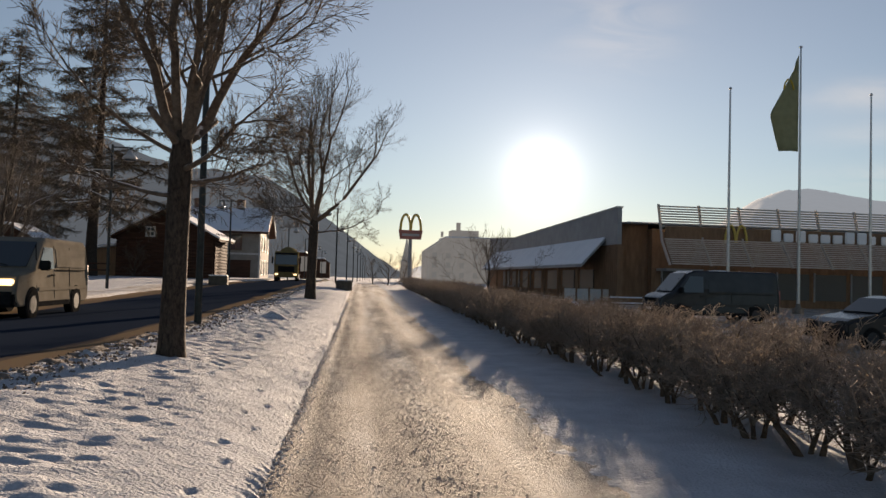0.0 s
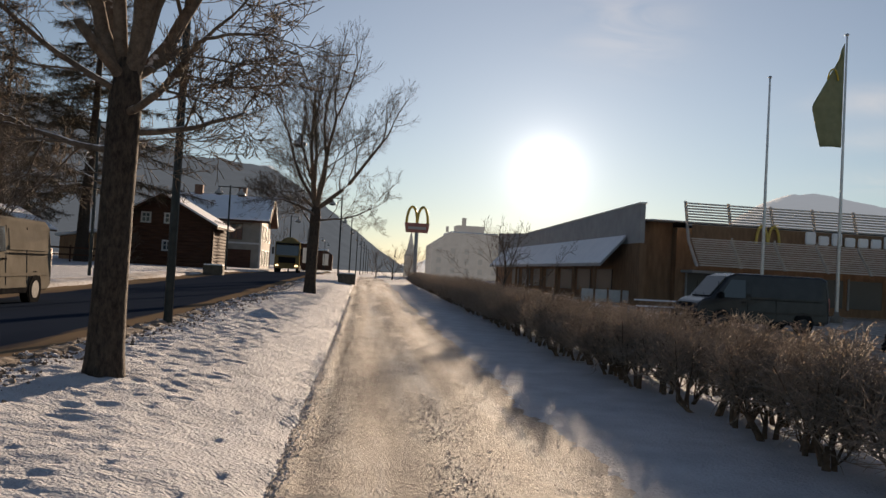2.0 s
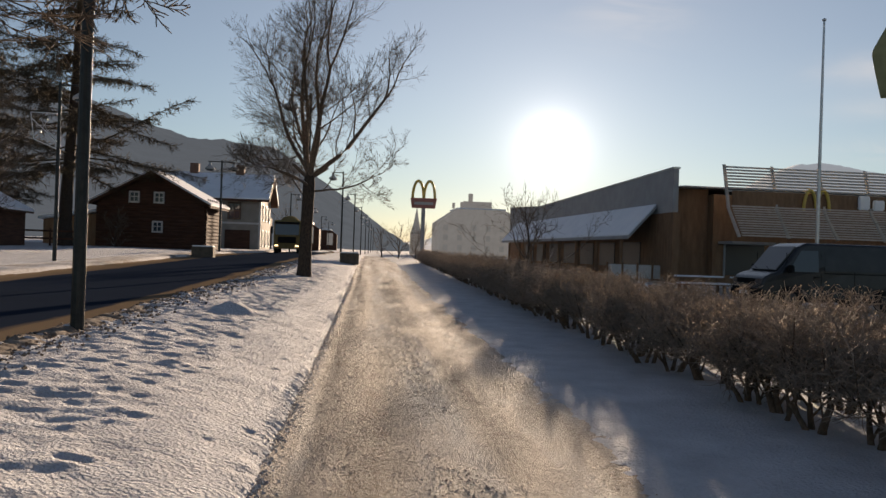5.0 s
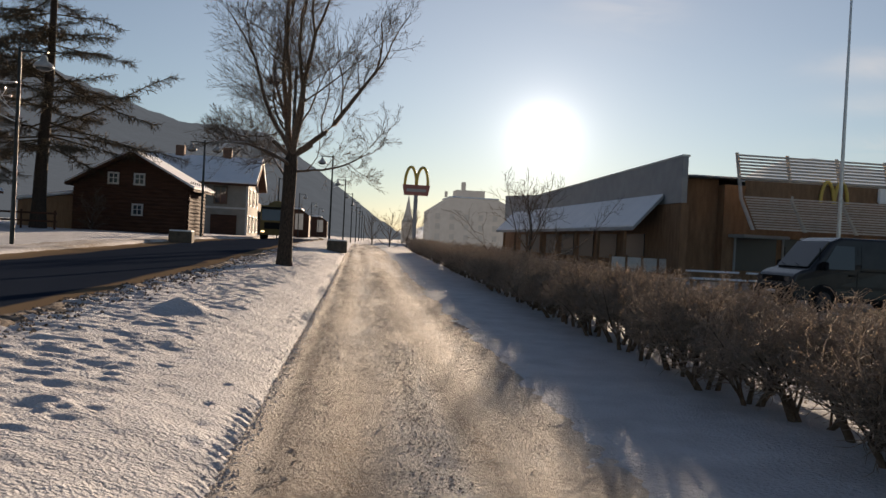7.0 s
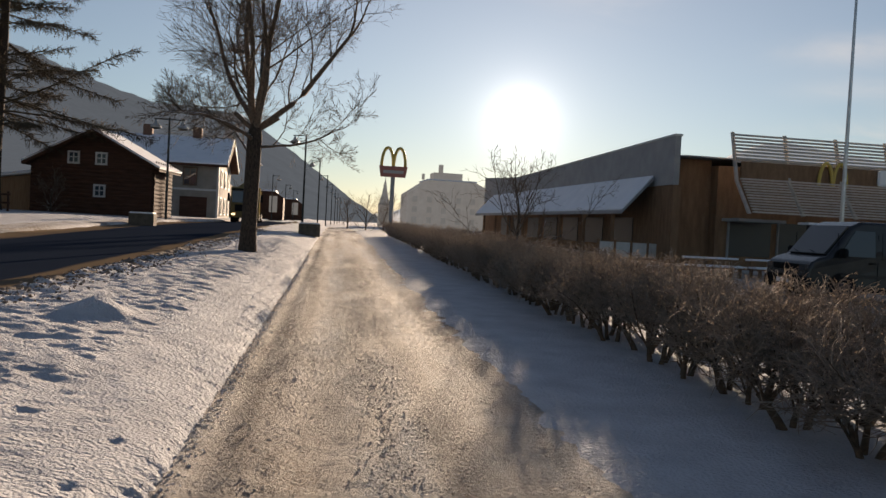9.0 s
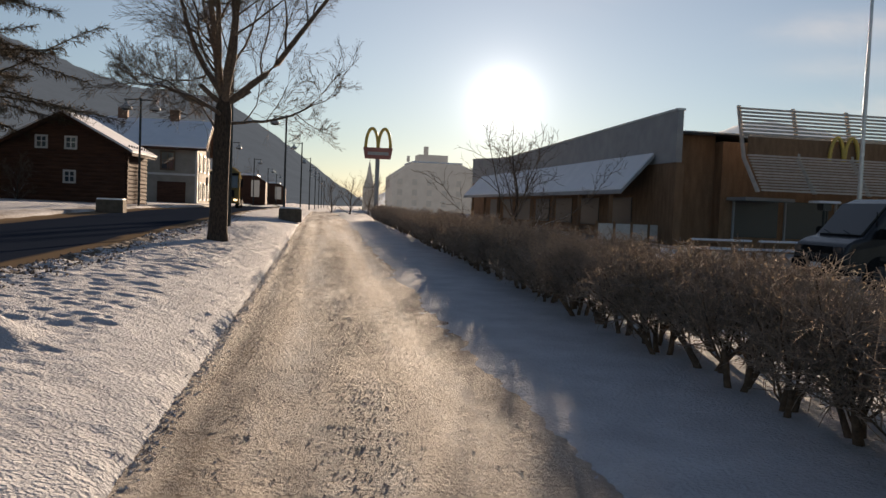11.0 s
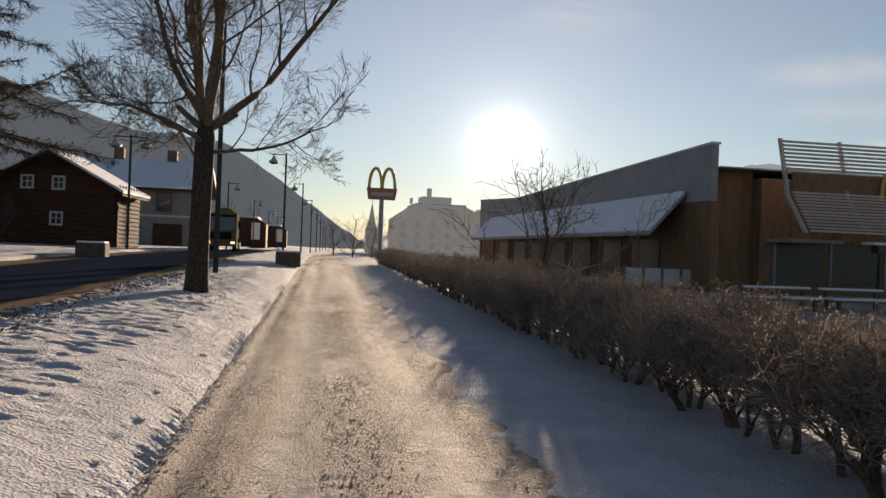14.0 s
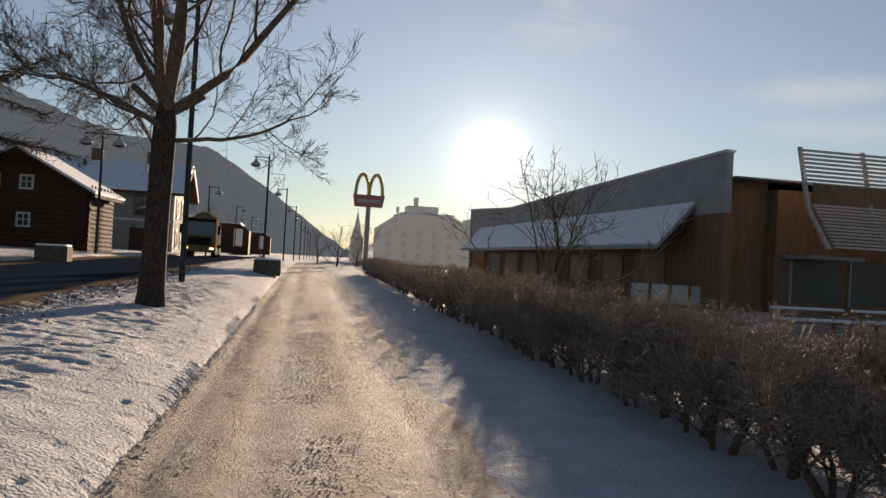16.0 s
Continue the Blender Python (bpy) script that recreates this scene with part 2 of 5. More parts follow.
LAMP_WHITE = mat("lamp_enamel", (0.30, 0.30, 0.29), (0.45, 0.45, 0.44), 6, 0.4, 0.05, 30)
BROWN_WOOD = mat("brown_log_wall", (0.050, 0.025, 0.017), (0.11, 0.055, 0.036), 3, 0.85, 0.6, 24, stretch=(0.3, 0.3, 3))
TAN_WOOD = mat("tan_boards", (0.22, 0.13, 0.075), (0.34, 0.21, 0.125), 3, 0.8, 0.4, 24, stretch=(3, 3, 0.3))
RENDER_WALL = mat("pale_painted_wall", (0.22, 0.20, 0.17), (0.31, 0.285, 0.25), 1.5, 0.85, 0.25, 24)
WHITE_TRIM = mat("white_trim", (0.45, 0.44, 0.42), (0.60, 0.59, 0.57), 5, 0.6, 0.1, 40)
GLASS = glass_mat("window_glass")
CONCRETE = mat("concrete", (0.15, 0.125, 0.10), (0.27, 0.23, 0.19), 4, 0.9, 0.4, 40)
PLANTER = mat("planter_concrete", (0.085, 0.068, 0.052), (0.16, 0.13, 0.10), 5, 0.9, 0.4, 40)
REST_WALL = mat("stained_boards", (0.17, 0.10, 0.06), (0.27, 0.165, 0.10), 2.5, 0.8, 0.4, 20, stretch=(2, 2, 0.4))
REST_GREY = mat("grey_panels", (0.24, 0.25, 0.26), (0.33, 0.34, 0.35), 1.5, 0.6, 0.15, 20)
SLAT = mat("weathered_slat", (0.40, 0.35, 0.31), (0.55, 0.50, 0.45), 4, 0.6, 0.2, 40, random_tint=0.12)
RIM = mat("dull_rim", (0.05, 0.05, 0.05), (0.10, 0.10, 0.10), 8, 0.6, 0.05, 40, 0.3)
RIM.node_tree.nodes["Principled BSDF"].inputs["Specular IOR Level"].default_value = 0.0
RED = mat("red_panel", (0.30, 0.11, 0.09), (0.40, 0.15, 0.12), 3, 0.5, 0.05, 20)
SHOP_GLASS = glass_mat("shop_glass", (0.03, 0.03, 0.03), 0.35)
YELLOW = mat("yellow_panel", (0.50, 0.35, 0.07), (0.6, 0.43, 0.10), 3, 0.45, 0.05, 20)
WHITE = mat("white_letters", (0.8, 0.8, 0.8), (0.88, 0.88, 0.88), 3, 0.5, 0.0, 20)
FLAG = mat("flag_cloth", (0.22, 0.22, 0.12), (0.30, 0.30, 0.17), 3, 0.8, 0.1, 90)
FLAG_YELLOW = mat("flag_yellow", (0.6, 0.4, 0.05), (0.7, 0.5, 0.08), 3, 0.8, 0.1, 90)
VAN_PAINT = mat("van_paint", (0.16, 0.142, 0.115), (0.24, 0.215, 0.18), 2, 0.7, 0.02, 30, 0.0)
VAN_PAINT.node_tree.nodes["Principled BSDF"].inputs["Specular IOR Level"].default_value = 0.0
DARK_PAINT = mat("dark_car_paint", (0.02, 0.022, 0.025), (0.035, 0.036, 0.04), 2, 0.25, 0.02, 30, 0.2)
CHIMNEY_BRICK = mat("chimney_brick", (0.13, 0.075, 0.055), (0.24, 0.14, 0.10), 6, 0.9, 0.3, 40)
BROWN_FRAME = mat("brown_window_frame", (0.10, 0.07, 0.05), (0.16, 0.115, 0.085), 5, 0.7, 0.1, 40)
TRUCK_YELLOW = mat("truck_paint", (0.17, 0.13, 0.055), (0.23, 0.18, 0.085), 2, 0.7, 0.05, 30)
TRUCK_YELLOW.node_tree.nodes["Principled BSDF"].inputs["Specular IOR Level"].default_value = 0.0
RUBBER = mat("rubber", (0.012, 0.012, 0.012), (0.03, 0.03, 0.03), 20, 0.85, 0.2, 60)
BLACK = mat("black_plastic", (0.012, 0.012, 0.013), (0.025, 0.025, 0.026), 8, 0.5, 0.05, 60)
for dull in (RUBBER, BLACK):
    dull.node_tree.nodes["Principled BSDF"].inputs["Specular IOR Level"].default_value = 0.0
LIGHT_ON = mat("headlight_on", (0.8, 0.7, 0.5), (0.9, 0.8, 0.6), 3, 0.3, 0, 10, glow_c=(1.0, 0.72, 0.38), glow_s=1.3)
# haze over the hills is put in as a faint blue-grey emission
HAZED_FOREST = mat("hazed_forest", (0.006, 0.009, 0.011), (0.026, 0.033, 0.040), 0.03, 1.0, 0.0, 0.25, glow_c=(0.36, 0.43, 0.52), glow_s=0.13)
HAZED_FOREST.node_tree.nodes["Principled BSDF"].inputs["Specular IOR Level"].default_value = 0.0
HAZED_RIDGE = mat("hazed_ridge", (0.05, 0.055, 0.06), (0.08, 0.085, 0.09), 0.02, 1.0, 0.0, 0.1, glow_c=(0.44, 0.51, 0.60), glow_s=0.30)
# weak grey emission in these stands in for haze before the far buildings
HAZED_PANE = mat("hazed_pane", (0.13, 0.14, 0.15), (0.18, 0.19, 0.20), 1, 0.3, 0, 5, glow_c=(0.6, 0.58, 0.54), glow_s=0.10)
HAZED_SLATE = mat("hazed_slate", (0.05, 0.055, 0.06), (0.08, 0.085, 0.09), 0.5, 0.8, 0.1, 6, glow_c=(0.5, 0.52, 0.54), glow_s=0.14)
HAZED_WALL = mat("hazed_facade", (0.20, 0.19, 0.18), (0.27, 0.26, 0.25), 0.5, 0.85, 0.1, 6, glow_c=(0.6, 0.59, 0.57), glow_s=0.12)


# ---- mesh helpers ----
def mesh_obj(name, bm, material, parent=None, label=""):
    me = bpy.data.meshes.new(name)
    bm.to_mesh(me)
    bm.free()
    me.materials.append(material)
    ob = new(name, me)
    if parent is not None:
        ob.parent = parent
    if label:
        ob["label"] = label
    return ob


def part(name, bm, material, parent, label=""):
    """One mesh object under a thing or a part."""
    return mesh_obj(name, bm, material, parent, label)


def thing(name, m, label, category, group="", kind=""):
    e = new(name)
    e.empty_display_size = 0.2
    e.matrix_world = m
    return tagged(e, label, category, group, kind)


def raw_obj(name, verts, faces, material, parent=None, smooth=True):
    me = bpy.data.meshes.new(name)
    me.from_pydata(verts, [], faces)
    if smooth:
        me.polygons.foreach_set("use_smooth", [True] * len(me.polygons))
    me.materials.append(material)
    ob = new(name, me)
    if parent is not None:
        ob.parent = parent
    return ob


def box(x0, x1, y0, y1, z0, z1, bevel=0.0, bm=None):
    bm = bm or bmesh.new()
    made = bmesh.ops.create_cube(bm, size=1, matrix=Matrix.Translation(((x0 + x1) / 2, (y0 + y1) / 2, (z0 + z1) / 2)) @ Matrix.Diagonal((x1 - x0, y1 - y0, z1 - z0, 1)))
    if bevel:
        es = list({e for v in made["verts"] for e in v.link_edges})
        bmesh.ops.bevel(bm, geom=es, offset=bevel, segments=2, affect="EDGES")
    return bm


def rod(p0, p1, r0, r1=None, n=10, bm=None):
    bm = bm or bmesh.new()
    p0, p1 = Vector(p0), Vector(p1)
    r1 = r0 if r1 is None else r1
    m = Matrix.Translation((p0 + p1) / 2) @ (p1 - p0).to_track_quat("Z", "Y").to_matrix().to_4x4()
    bmesh.ops.create_cone(bm, cap_ends=True, segments=n, radius1=r0, radius2=r1, depth=(p1 - p0).length, matrix=m)
    return bm


def lathe(profile, n=16, bm=None, at=(0, 0, 0)):
    """Turned body round z from (radius, z) pairs."""
    bm = bm or bmesh.new()
    rings = []
    for r, z in profile:
        rings.append([bm.verts.new((at[0] + max(r, 1e-4) * math.cos(2 * math.pi * i / n), at[1] + max(r, 1e-4) * math.sin(2 * math.pi * i / n), at[2] + z)) for i in range(n)])
    for a, b in zip(rings, rings[1:]):
        for i in range(n):
            f = bm.faces.new((a[i], a[(i + 1) % n], b[(i + 1) % n], b[i]))
            f.smooth = True
    bm.faces.new(list(reversed(rings[0])))
    bm.faces.new(rings[-1])
    return bm


def prism(outline, axis, a, b, bm=None):
    """A solid from a 2D outline, drawn out along axis from a to b. axis 'x': outline in (y, z); 'y': in (x, z)."""
    bm = bm or bmesh.new()
    put = (lambda p, q: (q, p[0], p[1])) if axis == "x" else (lambda p, q: (p[0], q, p[1]))
    r0 = [bm.verts.new(put(p, a)) for p in outline]
    r1 = [bm.verts.new(put(p, b)) for p in outline]
    k = len(outline)
    for i in range(k):
        bm.faces.new((r0[i], r0[(i + 1) % k], r1[(i + 1) % k], r1[i]))
    bm.faces.new(list(reversed(r0)))
    bm.faces.new(r1)
    bmesh.ops.recalc_face_normals(bm, faces=bm.faces)
    return bm


def arc_tube(points, r, n=8, bm=None):
    """A bent round bar through the points."""
    bm = bm or bmesh.new()
    rings = []
    pts = [Vector(p) for p in points]
    for i, p in enumerate(pts):
        d = (pts[min(i + 1, len(pts) - 1)] - pts[max(i - 1, 0)]).normalized()
        a = d.orthogonal().normalized() if abs(d.y) > 0.9 else d.cross(Vector((0, 1, 0))).normalized()
        b = d.cross(a)
        rings.append([bm.verts.new(p + r * (math.cos(2 * math.pi * k / n) * a + math.sin(2 * math.pi * k / n) * b)) for k in range(n)])
    for a, b in zip(rings, rings[1:]):
        for k in range(n):
            bm.faces.new((a[k], a[(k + 1) % n], b[(k + 1) % n], b[k])).smooth = True
    bm.faces.new(list(reversed(rings[0])))
    bm.faces.new(rings[-1])
    bmesh.ops.recalc_face_normals(bm, faces=bm.faces)
    return bm


class Tubes:
    """Collects many tapered tubes into one mesh."""

    def __init__(self):
        self.v, self.f = [], []

    def add(self, pts, radii, n):
        base = len(self.v)
        for i, p in enumerate(pts):
            d = (pts[min(i + 1, len(pts) - 1)] - pts[max(i - 1, 0)])
            d = d.normalized() if d.length > 1e-9 else Vector((0, 0, 1))
            a = d.orthogonal().normalized()
            b = d.cross(a)
            for k in range(n):
                w = 2 * math.pi * k / n
                self.v.append(p + radii[i] * (math.cos(w) * a + math.sin(w) * b))
        for i in range(len(pts) - 1):
            for k in range(n):
                o, q = base + i * n, (k + 1) % n
                self.f.append((o + k, o + q, o + n + q, o + n + k))

    def obj(self, name, material, parent):
        return raw_obj(name, [tuple(v) for v in self.v], self.f, material, parent)


def bend(rng, p, d, length, segs, wiggle, up):
    pts = [p.copy()]
    for _ in range(segs):
        d = (d + Vector((rng.gauss(0, wiggle), rng.gauss(0, wiggle), rng.gauss(0, wiggle) + up))).normalized()
        p = p + d * (length / segs)
        pts.append(p.copy())
    return pts


def at_along(pts, s):
    k = min(int(s * (len(pts) - 1)), len(pts) - 2)
    w = s * (len(pts) - 1) - k
    return pts[k].lerp(pts[k + 1], w), (pts[k + 1] - pts[k]).normalized()


def side_dir(rng, d, angle, roll=None):
    a = d.orthogonal().normalized()
    a.rotate(Matrix.Rotation(rng.uniform(0, 2 * math.pi) if roll is None else roll, 3, d))
    return (d * math.cos(angle) + a * math.sin(angle)).normalized()


# ---- terrain ----
def smooth(a, b, x):
    s = np.clip((x - a) / (b - a), 0, 1)
    return s * s * (3 - 2 * s)


def edge(y):
    """x of the footpath's verge-side edge."""
    return -0.55 + 0.033 * np.clip(y, -30, 110)


def terrain(x, y):
    u = x - edge(y)
    h = np.interp(u, [-80, -16, -9.6, -9.3, -6.3, -3.4, -3.1, -2.3, -1.2, -0.6, -0.15, 0.0, 4.6, 8, 40],
                  [1.2, 0.42, 0.36, 0.22, 0.28, 0.22, 0.38, 0.37, 0.26, 0.16, 0.07, 0.0, 0.02, -0.15, -0.2])
    return h + 0.5 * smooth(15, 70, y)


def ground_z(x, y):
    return float(terrain(np.array([x], float), np.array([y], float))[0])


_tab = np.random.RandomState(7).rand(256, 256)


def vnoise(x, y):
    xi, yi = np.floor(x).astype(int), np.floor(y).astype(int)
    fx, fy = x - xi, y - yi
    fx, fy = fx * fx * (3 - 2 * fx), fy * fy * (3 - 2 * fy)
    g = lambda i, j: _tab[i % 256, j % 256]
    return (g(xi, yi) * (1 - fx) + g(xi + 1, yi) * fx) * (1 - fy) + (g(xi, yi + 1) * (1 - fx) + g(xi + 1, yi + 1) * fx) * fy - 0.5


def fbm(x, y, octaves=4):
    s, a = 0, 1.0
    for k in range(octaves):
        s = s + a * vnoise(x * 2 ** k + 17.3 * k, y * 2 ** k + 5.1 * k)
        a *= 0.5
    return s


def sheet(name, xs2d, ys2d, zs2d, material, us=None):
    """A grid mesh; us gives each point's distance across the way for the UV map."""
    r, c = xs2d.shape
    co = np.stack([xs2d, ys2d, zs2d], -1).reshape(-1, 3)
    idx = np.arange(r * c).reshape(r, c)
    quads = np.stack([idx[:-1, :-1], idx[:-1, 1:], idx[1:, 1:], idx[1:, :-1]], -1).reshape(-1, 4)
    me = bpy.data.meshes.new(name)
    me.vertices.add(len(co))
    me.vertices.foreach_set("co", co.ravel())
    me.loops.add(quads.size)
    me.loops.foreach_set("vertex_index", quads.ravel())
    me.polygons.add(len(quads))
    me.polygons.foreach_set("loop_start", np.arange(0, quads.size, 4))
    me.polygons.foreach_set("loop_total", np.full(len(quads), 4))
    me.polygons.foreach_set("use_smooth", np.ones(len(quads), bool))
    me.update(calc_edges=True)
    if us is not None:
        lay = me.uv_layers.new(name="UVMap")
        uv = np.stack([us.ravel(), ys2d.ravel()], -1)[quads.ravel()]
        lay.data.foreach_set("uv", uv.astype(np.float32).ravel())
    me.materials.append(material)
    return new(name, me)


near_y = np.arange(-4, 2.5, 0.25)
mid_y = np.arange(2.5, 44, 0.042)
far_y = 44 + np.cumsum(np.linspace(0.06, 0.6, 200))
ROWS_Y = np.concatenate([near_y, mid_y, far_y])
END_Y = ROWS_Y[-1]

# the one ground sheet, out to the horizon
gx = np.concatenate([-np.geomspace(3000, 32, 26), np.arange(-30, 31, 1.0), np.geomspace(32, 3000, 26)])
gy = np.concatenate([-np.geomspace(1500, 8, 16), np.arange(-6, 118, 1.5), np.geomspace(120, 4000, 24)])
GX, GY = np.meshgrid(gx, gy)
gu = GX - edge(GY)
GZ = terrain(GX, GY) + 0.12 * fbm(GX * 0.15, GY * 0.15, 3) * (np.abs(GX - 10) > 12)
inside = (gu > -10.6) & (gu < 7.2) & (GY > -5) & (GY < END_Y + 1)
GZ = np.where(inside, terrain(GX, GY) - 0.14, GZ)
ground = sheet("ground", GX, GY, GZ, SNOW)
tagged(ground, "snow-covered ground reaching to the hills", "ground", kind="structure")

# snowy verge beside the footpath
vu = np.arange(-3.55, 0.241, 0.035)
VU, VY = np.meshgrid(vu, ROWS_Y)
VX = VU + edge(VY)
VZ = terrain(VX, VY)
bank = smooth(-0.25, -0.7, VU)
VZ += bank * (0.04 * fbm(VX * 1.1, VY * 0.6, 2) + smooth(-0.75, -1.3, VU) * (0.014 * fbm(VX * 2.2 + 4 + 0.35 * VY, VY * 4.2, 3) * (0.5 + smooth(-0.25, 0.3, fbm(VX * 0.7, VY * 0.35 + 8, 2))) + 0.021 * fbm(VX * 3.6 + 0.8 * VY, VY * 8.0, 2) + 0.016 * fbm(VX * 7, VY * 12.0, 1)) + 0.012 * fbm(VX * 8, VY * 11, 2) + 0.008 * fbm(VX * 15, VY * 17, 1))
VZ += smooth(0.03, -0.06, VU) * smooth(-0.30, -0.10, VU) * (0.008 + 0.020 * np.clip(fbm(VX * 8, VY * 14, 2) + 0.12, 0, 1) + 0.017 * np.sin(VY * 40 + 9 * VU + 3 * fbm(VX, VY * 0.7, 2)) * smooth(-0.2, 0.2, fbm(VX * 0.4, VY * 0.5 + 3, 2)))
VZ += smooth(-2.5, -3.1, VU) * (0.10 * fbm(VX * 4, VY * 4, 3) + 0.03 * fbm(VX * 14, VY * 14, 2))
rs = np.random.RandomState(3)
for k in range(620):
    if k < 70:       # a trodden line close to the footpath
        cu, cy, a, b, dep = -0.42 + 0.12 * (k % 2) + rs.normal(0, 0.09), 2.8 + k * 0.66 + rs.normal(0, 0.15), 0.045, rs.uniform(0.05, 0.10), rs.uniform(0.010, 0.026)
    else:
        cu, cy = rs.uniform(-3.0, -0.95), rs.uniform(2.5, 48)
        a, b, dep = rs.uniform(0.04, 0.10), rs.uniform(0.03, 0.06), rs.uniform(0.006, 0.022)
    rows = slice(*np.searchsorted(ROWS_Y, [cy - 0.6, cy + 0.6]))
    du, dy = VU[rows] - cu, VY[rows] - cy
    q = (du / a) ** 2 + (dy / b) ** 2
    VZ[rows] += -dep * np.exp(-q) + 0.35 * dep * np.exp(-((np.sqrt(q) - 1.7) ** 2) * 3)
ragged = 0.10 * fbm(VX * 0.5, VY * 1.7, 3) + 0.05 * fbm(VX * 4, VY * 7, 2)
VZ -= 0.13 * smooth(-0.34, 0.20, VU + 0.6 * ragged)
# a heap of cleared snow
VZ += 0.17 * np.exp(-(((VX + 1.5) / 0.28) ** 2 + ((VY - 21.8) / 0.3) ** 2))
verge = sheet("verge", VX, VY, VZ, SNOW)
tagged(verge, "uneven trodden snow on the verge", "snow bank", kind="structure")

# dirty ice and gravel along the road's edge
du_ = np.arange(-3.75, -2.35, 0.045)
DU, DY = np.meshgrid(du_, np.concatenate([np.arange(2.5, 44, 0.05), far_y]))
DX = DU + edge(DY)
DZ = terrain(DX, DY) + 0.04 * fbm(DX * 3 + 3, DY * 3, 2) + 0.035 * fbm(DX * 12, DY * 12, 2) + 0.03 - 0.15 * smooth(-3.1, -2.4, DU) - 0.10 * smooth(-3.5, -3.75, DU)
dirt = sheet("gravel_edge", DX, DY, DZ, GRIT)
tagged(dirt, "dirty ice and gravel along the road", "gravel", kind="structure")

# footpath
pu = np.arange(-0.32, 3.051, 0.035)
PU, PY = np.meshgrid(pu, ROWS_Y)
PX = PU + edge(PY)
PZ = terrain(np.maximum(PU, 0) + edge(PY), PY) + 0.012 * fbm(PX * 2.5, PY * 0.4) + 0.006 * fbm(PX * 6, PY * 4, 3) * (0.4 + smooth(-0.2, 0.3, fbm(PX * 0.9, PY * 0.5, 2)))
PZ += 0.009 * np.clip(fbm(PX * 10, PY * 14, 2) + 0.05, 0, 1) * smooth(-0.25, 0.25, fbm(PX * 1.3 + 9, PY * 0.3, 3))
PZ += 0.007 * fbm(PX * 13, PY * 13, 2) - 0.03 * np.exp(-((PU - 0.75) / 0.22) ** 2) - 0.025 * np.exp(-((PU - 2.05) / 0.25) ** 2) - 0.03 * np.exp(-((PU - 0.12) / 0.12) ** 2)
footpath = sheet("footpath", PX, PY, PZ, TRACK, PU)
tagged(footpath, "footpath of packed snow strewn with brown sand", "path", kind="structure")

# smooth snow between the footpath and the hedge
su = np.concatenate([np.arange(1.75, 3.2, 0.05), np.arange(3.2, 7.45, 0.12)])
SU, SY = np.meshgrid(su, ROWS_Y[::2])
SX = SU + edge(SY)
wave = 0.14 * fbm(SY * 0.5, SY * 0.1 + 3, 3) + 0.05
SZ = terrain(SX, SY) + 0.10 * smooth(1.95 + wave, 2.75 + wave, SU) - 0.06 + (0.03 * fbm(SX * 4, SY * 2.5, 3) + 0.02 * fbm(SX * 12, SY * 9, 2)) * smooth(2.9, 2.3, SU) + 0.03 * fbm(SX * 1.2, SY * 0.7, 3) * smooth(2.6, 3.4, SU) + 0.010 * fbm(SX * 7, SY * 6, 2)
strip = sheet("snow_strip", SX, SY, SZ, SNOW)
tagged(strip, "smooth snow between footpath and hedge", "snow", kind="structure")

# road
ru = np.concatenate([np.arange(ROAD_U[0] - 0.3, ROAD_U[1] + 0.31, 0.2)])
RU, RY = np.meshgrid(ru, np.concatenate([np.arange(-40, 110, 0.5), np.geomspace(110, 400, 20)]))
RX = RU + edge(RY) - 0.00045 * np.clip(RY - 60, 0, 400) ** 2 * 0.4
RZ = terrain(RX, RY) * 0 + terrain(RU + edge(RY), RY) + 0.015 * fbm(RX * 1.5, RY * 0.3, 2) + 0.02
road = sheet("road", RX, RY, RZ, ASPHALT, RU)
tagged(road, "dark asphalt road with sandy brown edges", "road", kind="structure")
ku = np.arange(-10.9, ROAD_U[0] + 0.11, 0.1)
KU, KY = np.meshgrid(ku, np.arange(-6, 112, 0.25))
KX = KU + edge(KY)
KZ = terrain(KX, KY) + 0.04 + 0.05 * fbm(KX * 1.5, KY * 1.2, 3) * smooth(-9.6, -10.2, KU) + 0.012 * fbm(KX * 6, KY * 3, 2) - 0.1 * smooth(-9.5, -9.2, KU)
far_verge = sheet("pavement", KX, KY, KZ, DIRTY_SNOW)
tagged(far_verge, "snowy pavement across the road", "pavement", kind="structure")


cu2 = np.arange(6.6, 46, 0.8)
CU, CY = np.meshgrid(cu2, np.arange(-6, 96, 0.8))
CX = CU + edge(CY)
car_park = sheet("car_park", CX, CY, terrain(CX, CY) + 0.05 + 0.03 * fbm(CX * 0.8, CY * 0.5, 3), TRACK, CU)
tagged(car_park, "car park of trodden sandy snow", "car park", kind="structure")


# ---- hills ----
def hill(name, az0, az1, near_r, far_r, skyline, material, label, rough):
    """A hill range whose skyline rises by a formula of the bearing."""
    az = np.radians(np.linspace(az0, az1, 220))
    rr = np.linspace(near_r, far_r, 26)
    A, RR = np.meshgrid(az, rr)
    t = (RR - near_r) / (far_r - near_r)
    H = RR * np.tan(np.radians(np.clip(skyline(np.degrees(A)), -0.5, 30))) * smooth(0, 1, t)
    H = H + rough * RR * t * (fbm(np.degrees(A) * 0.6, RR * 0.006, 4) + 0.4 * fbm(np.degrees(A) * 9, RR * 0.02, 2)) - 3
    ob = sheet(name, RR * np.sin(A), RR * np.cos(A), H, material)
    return tagged(ob, label, "hill", kind="structure")


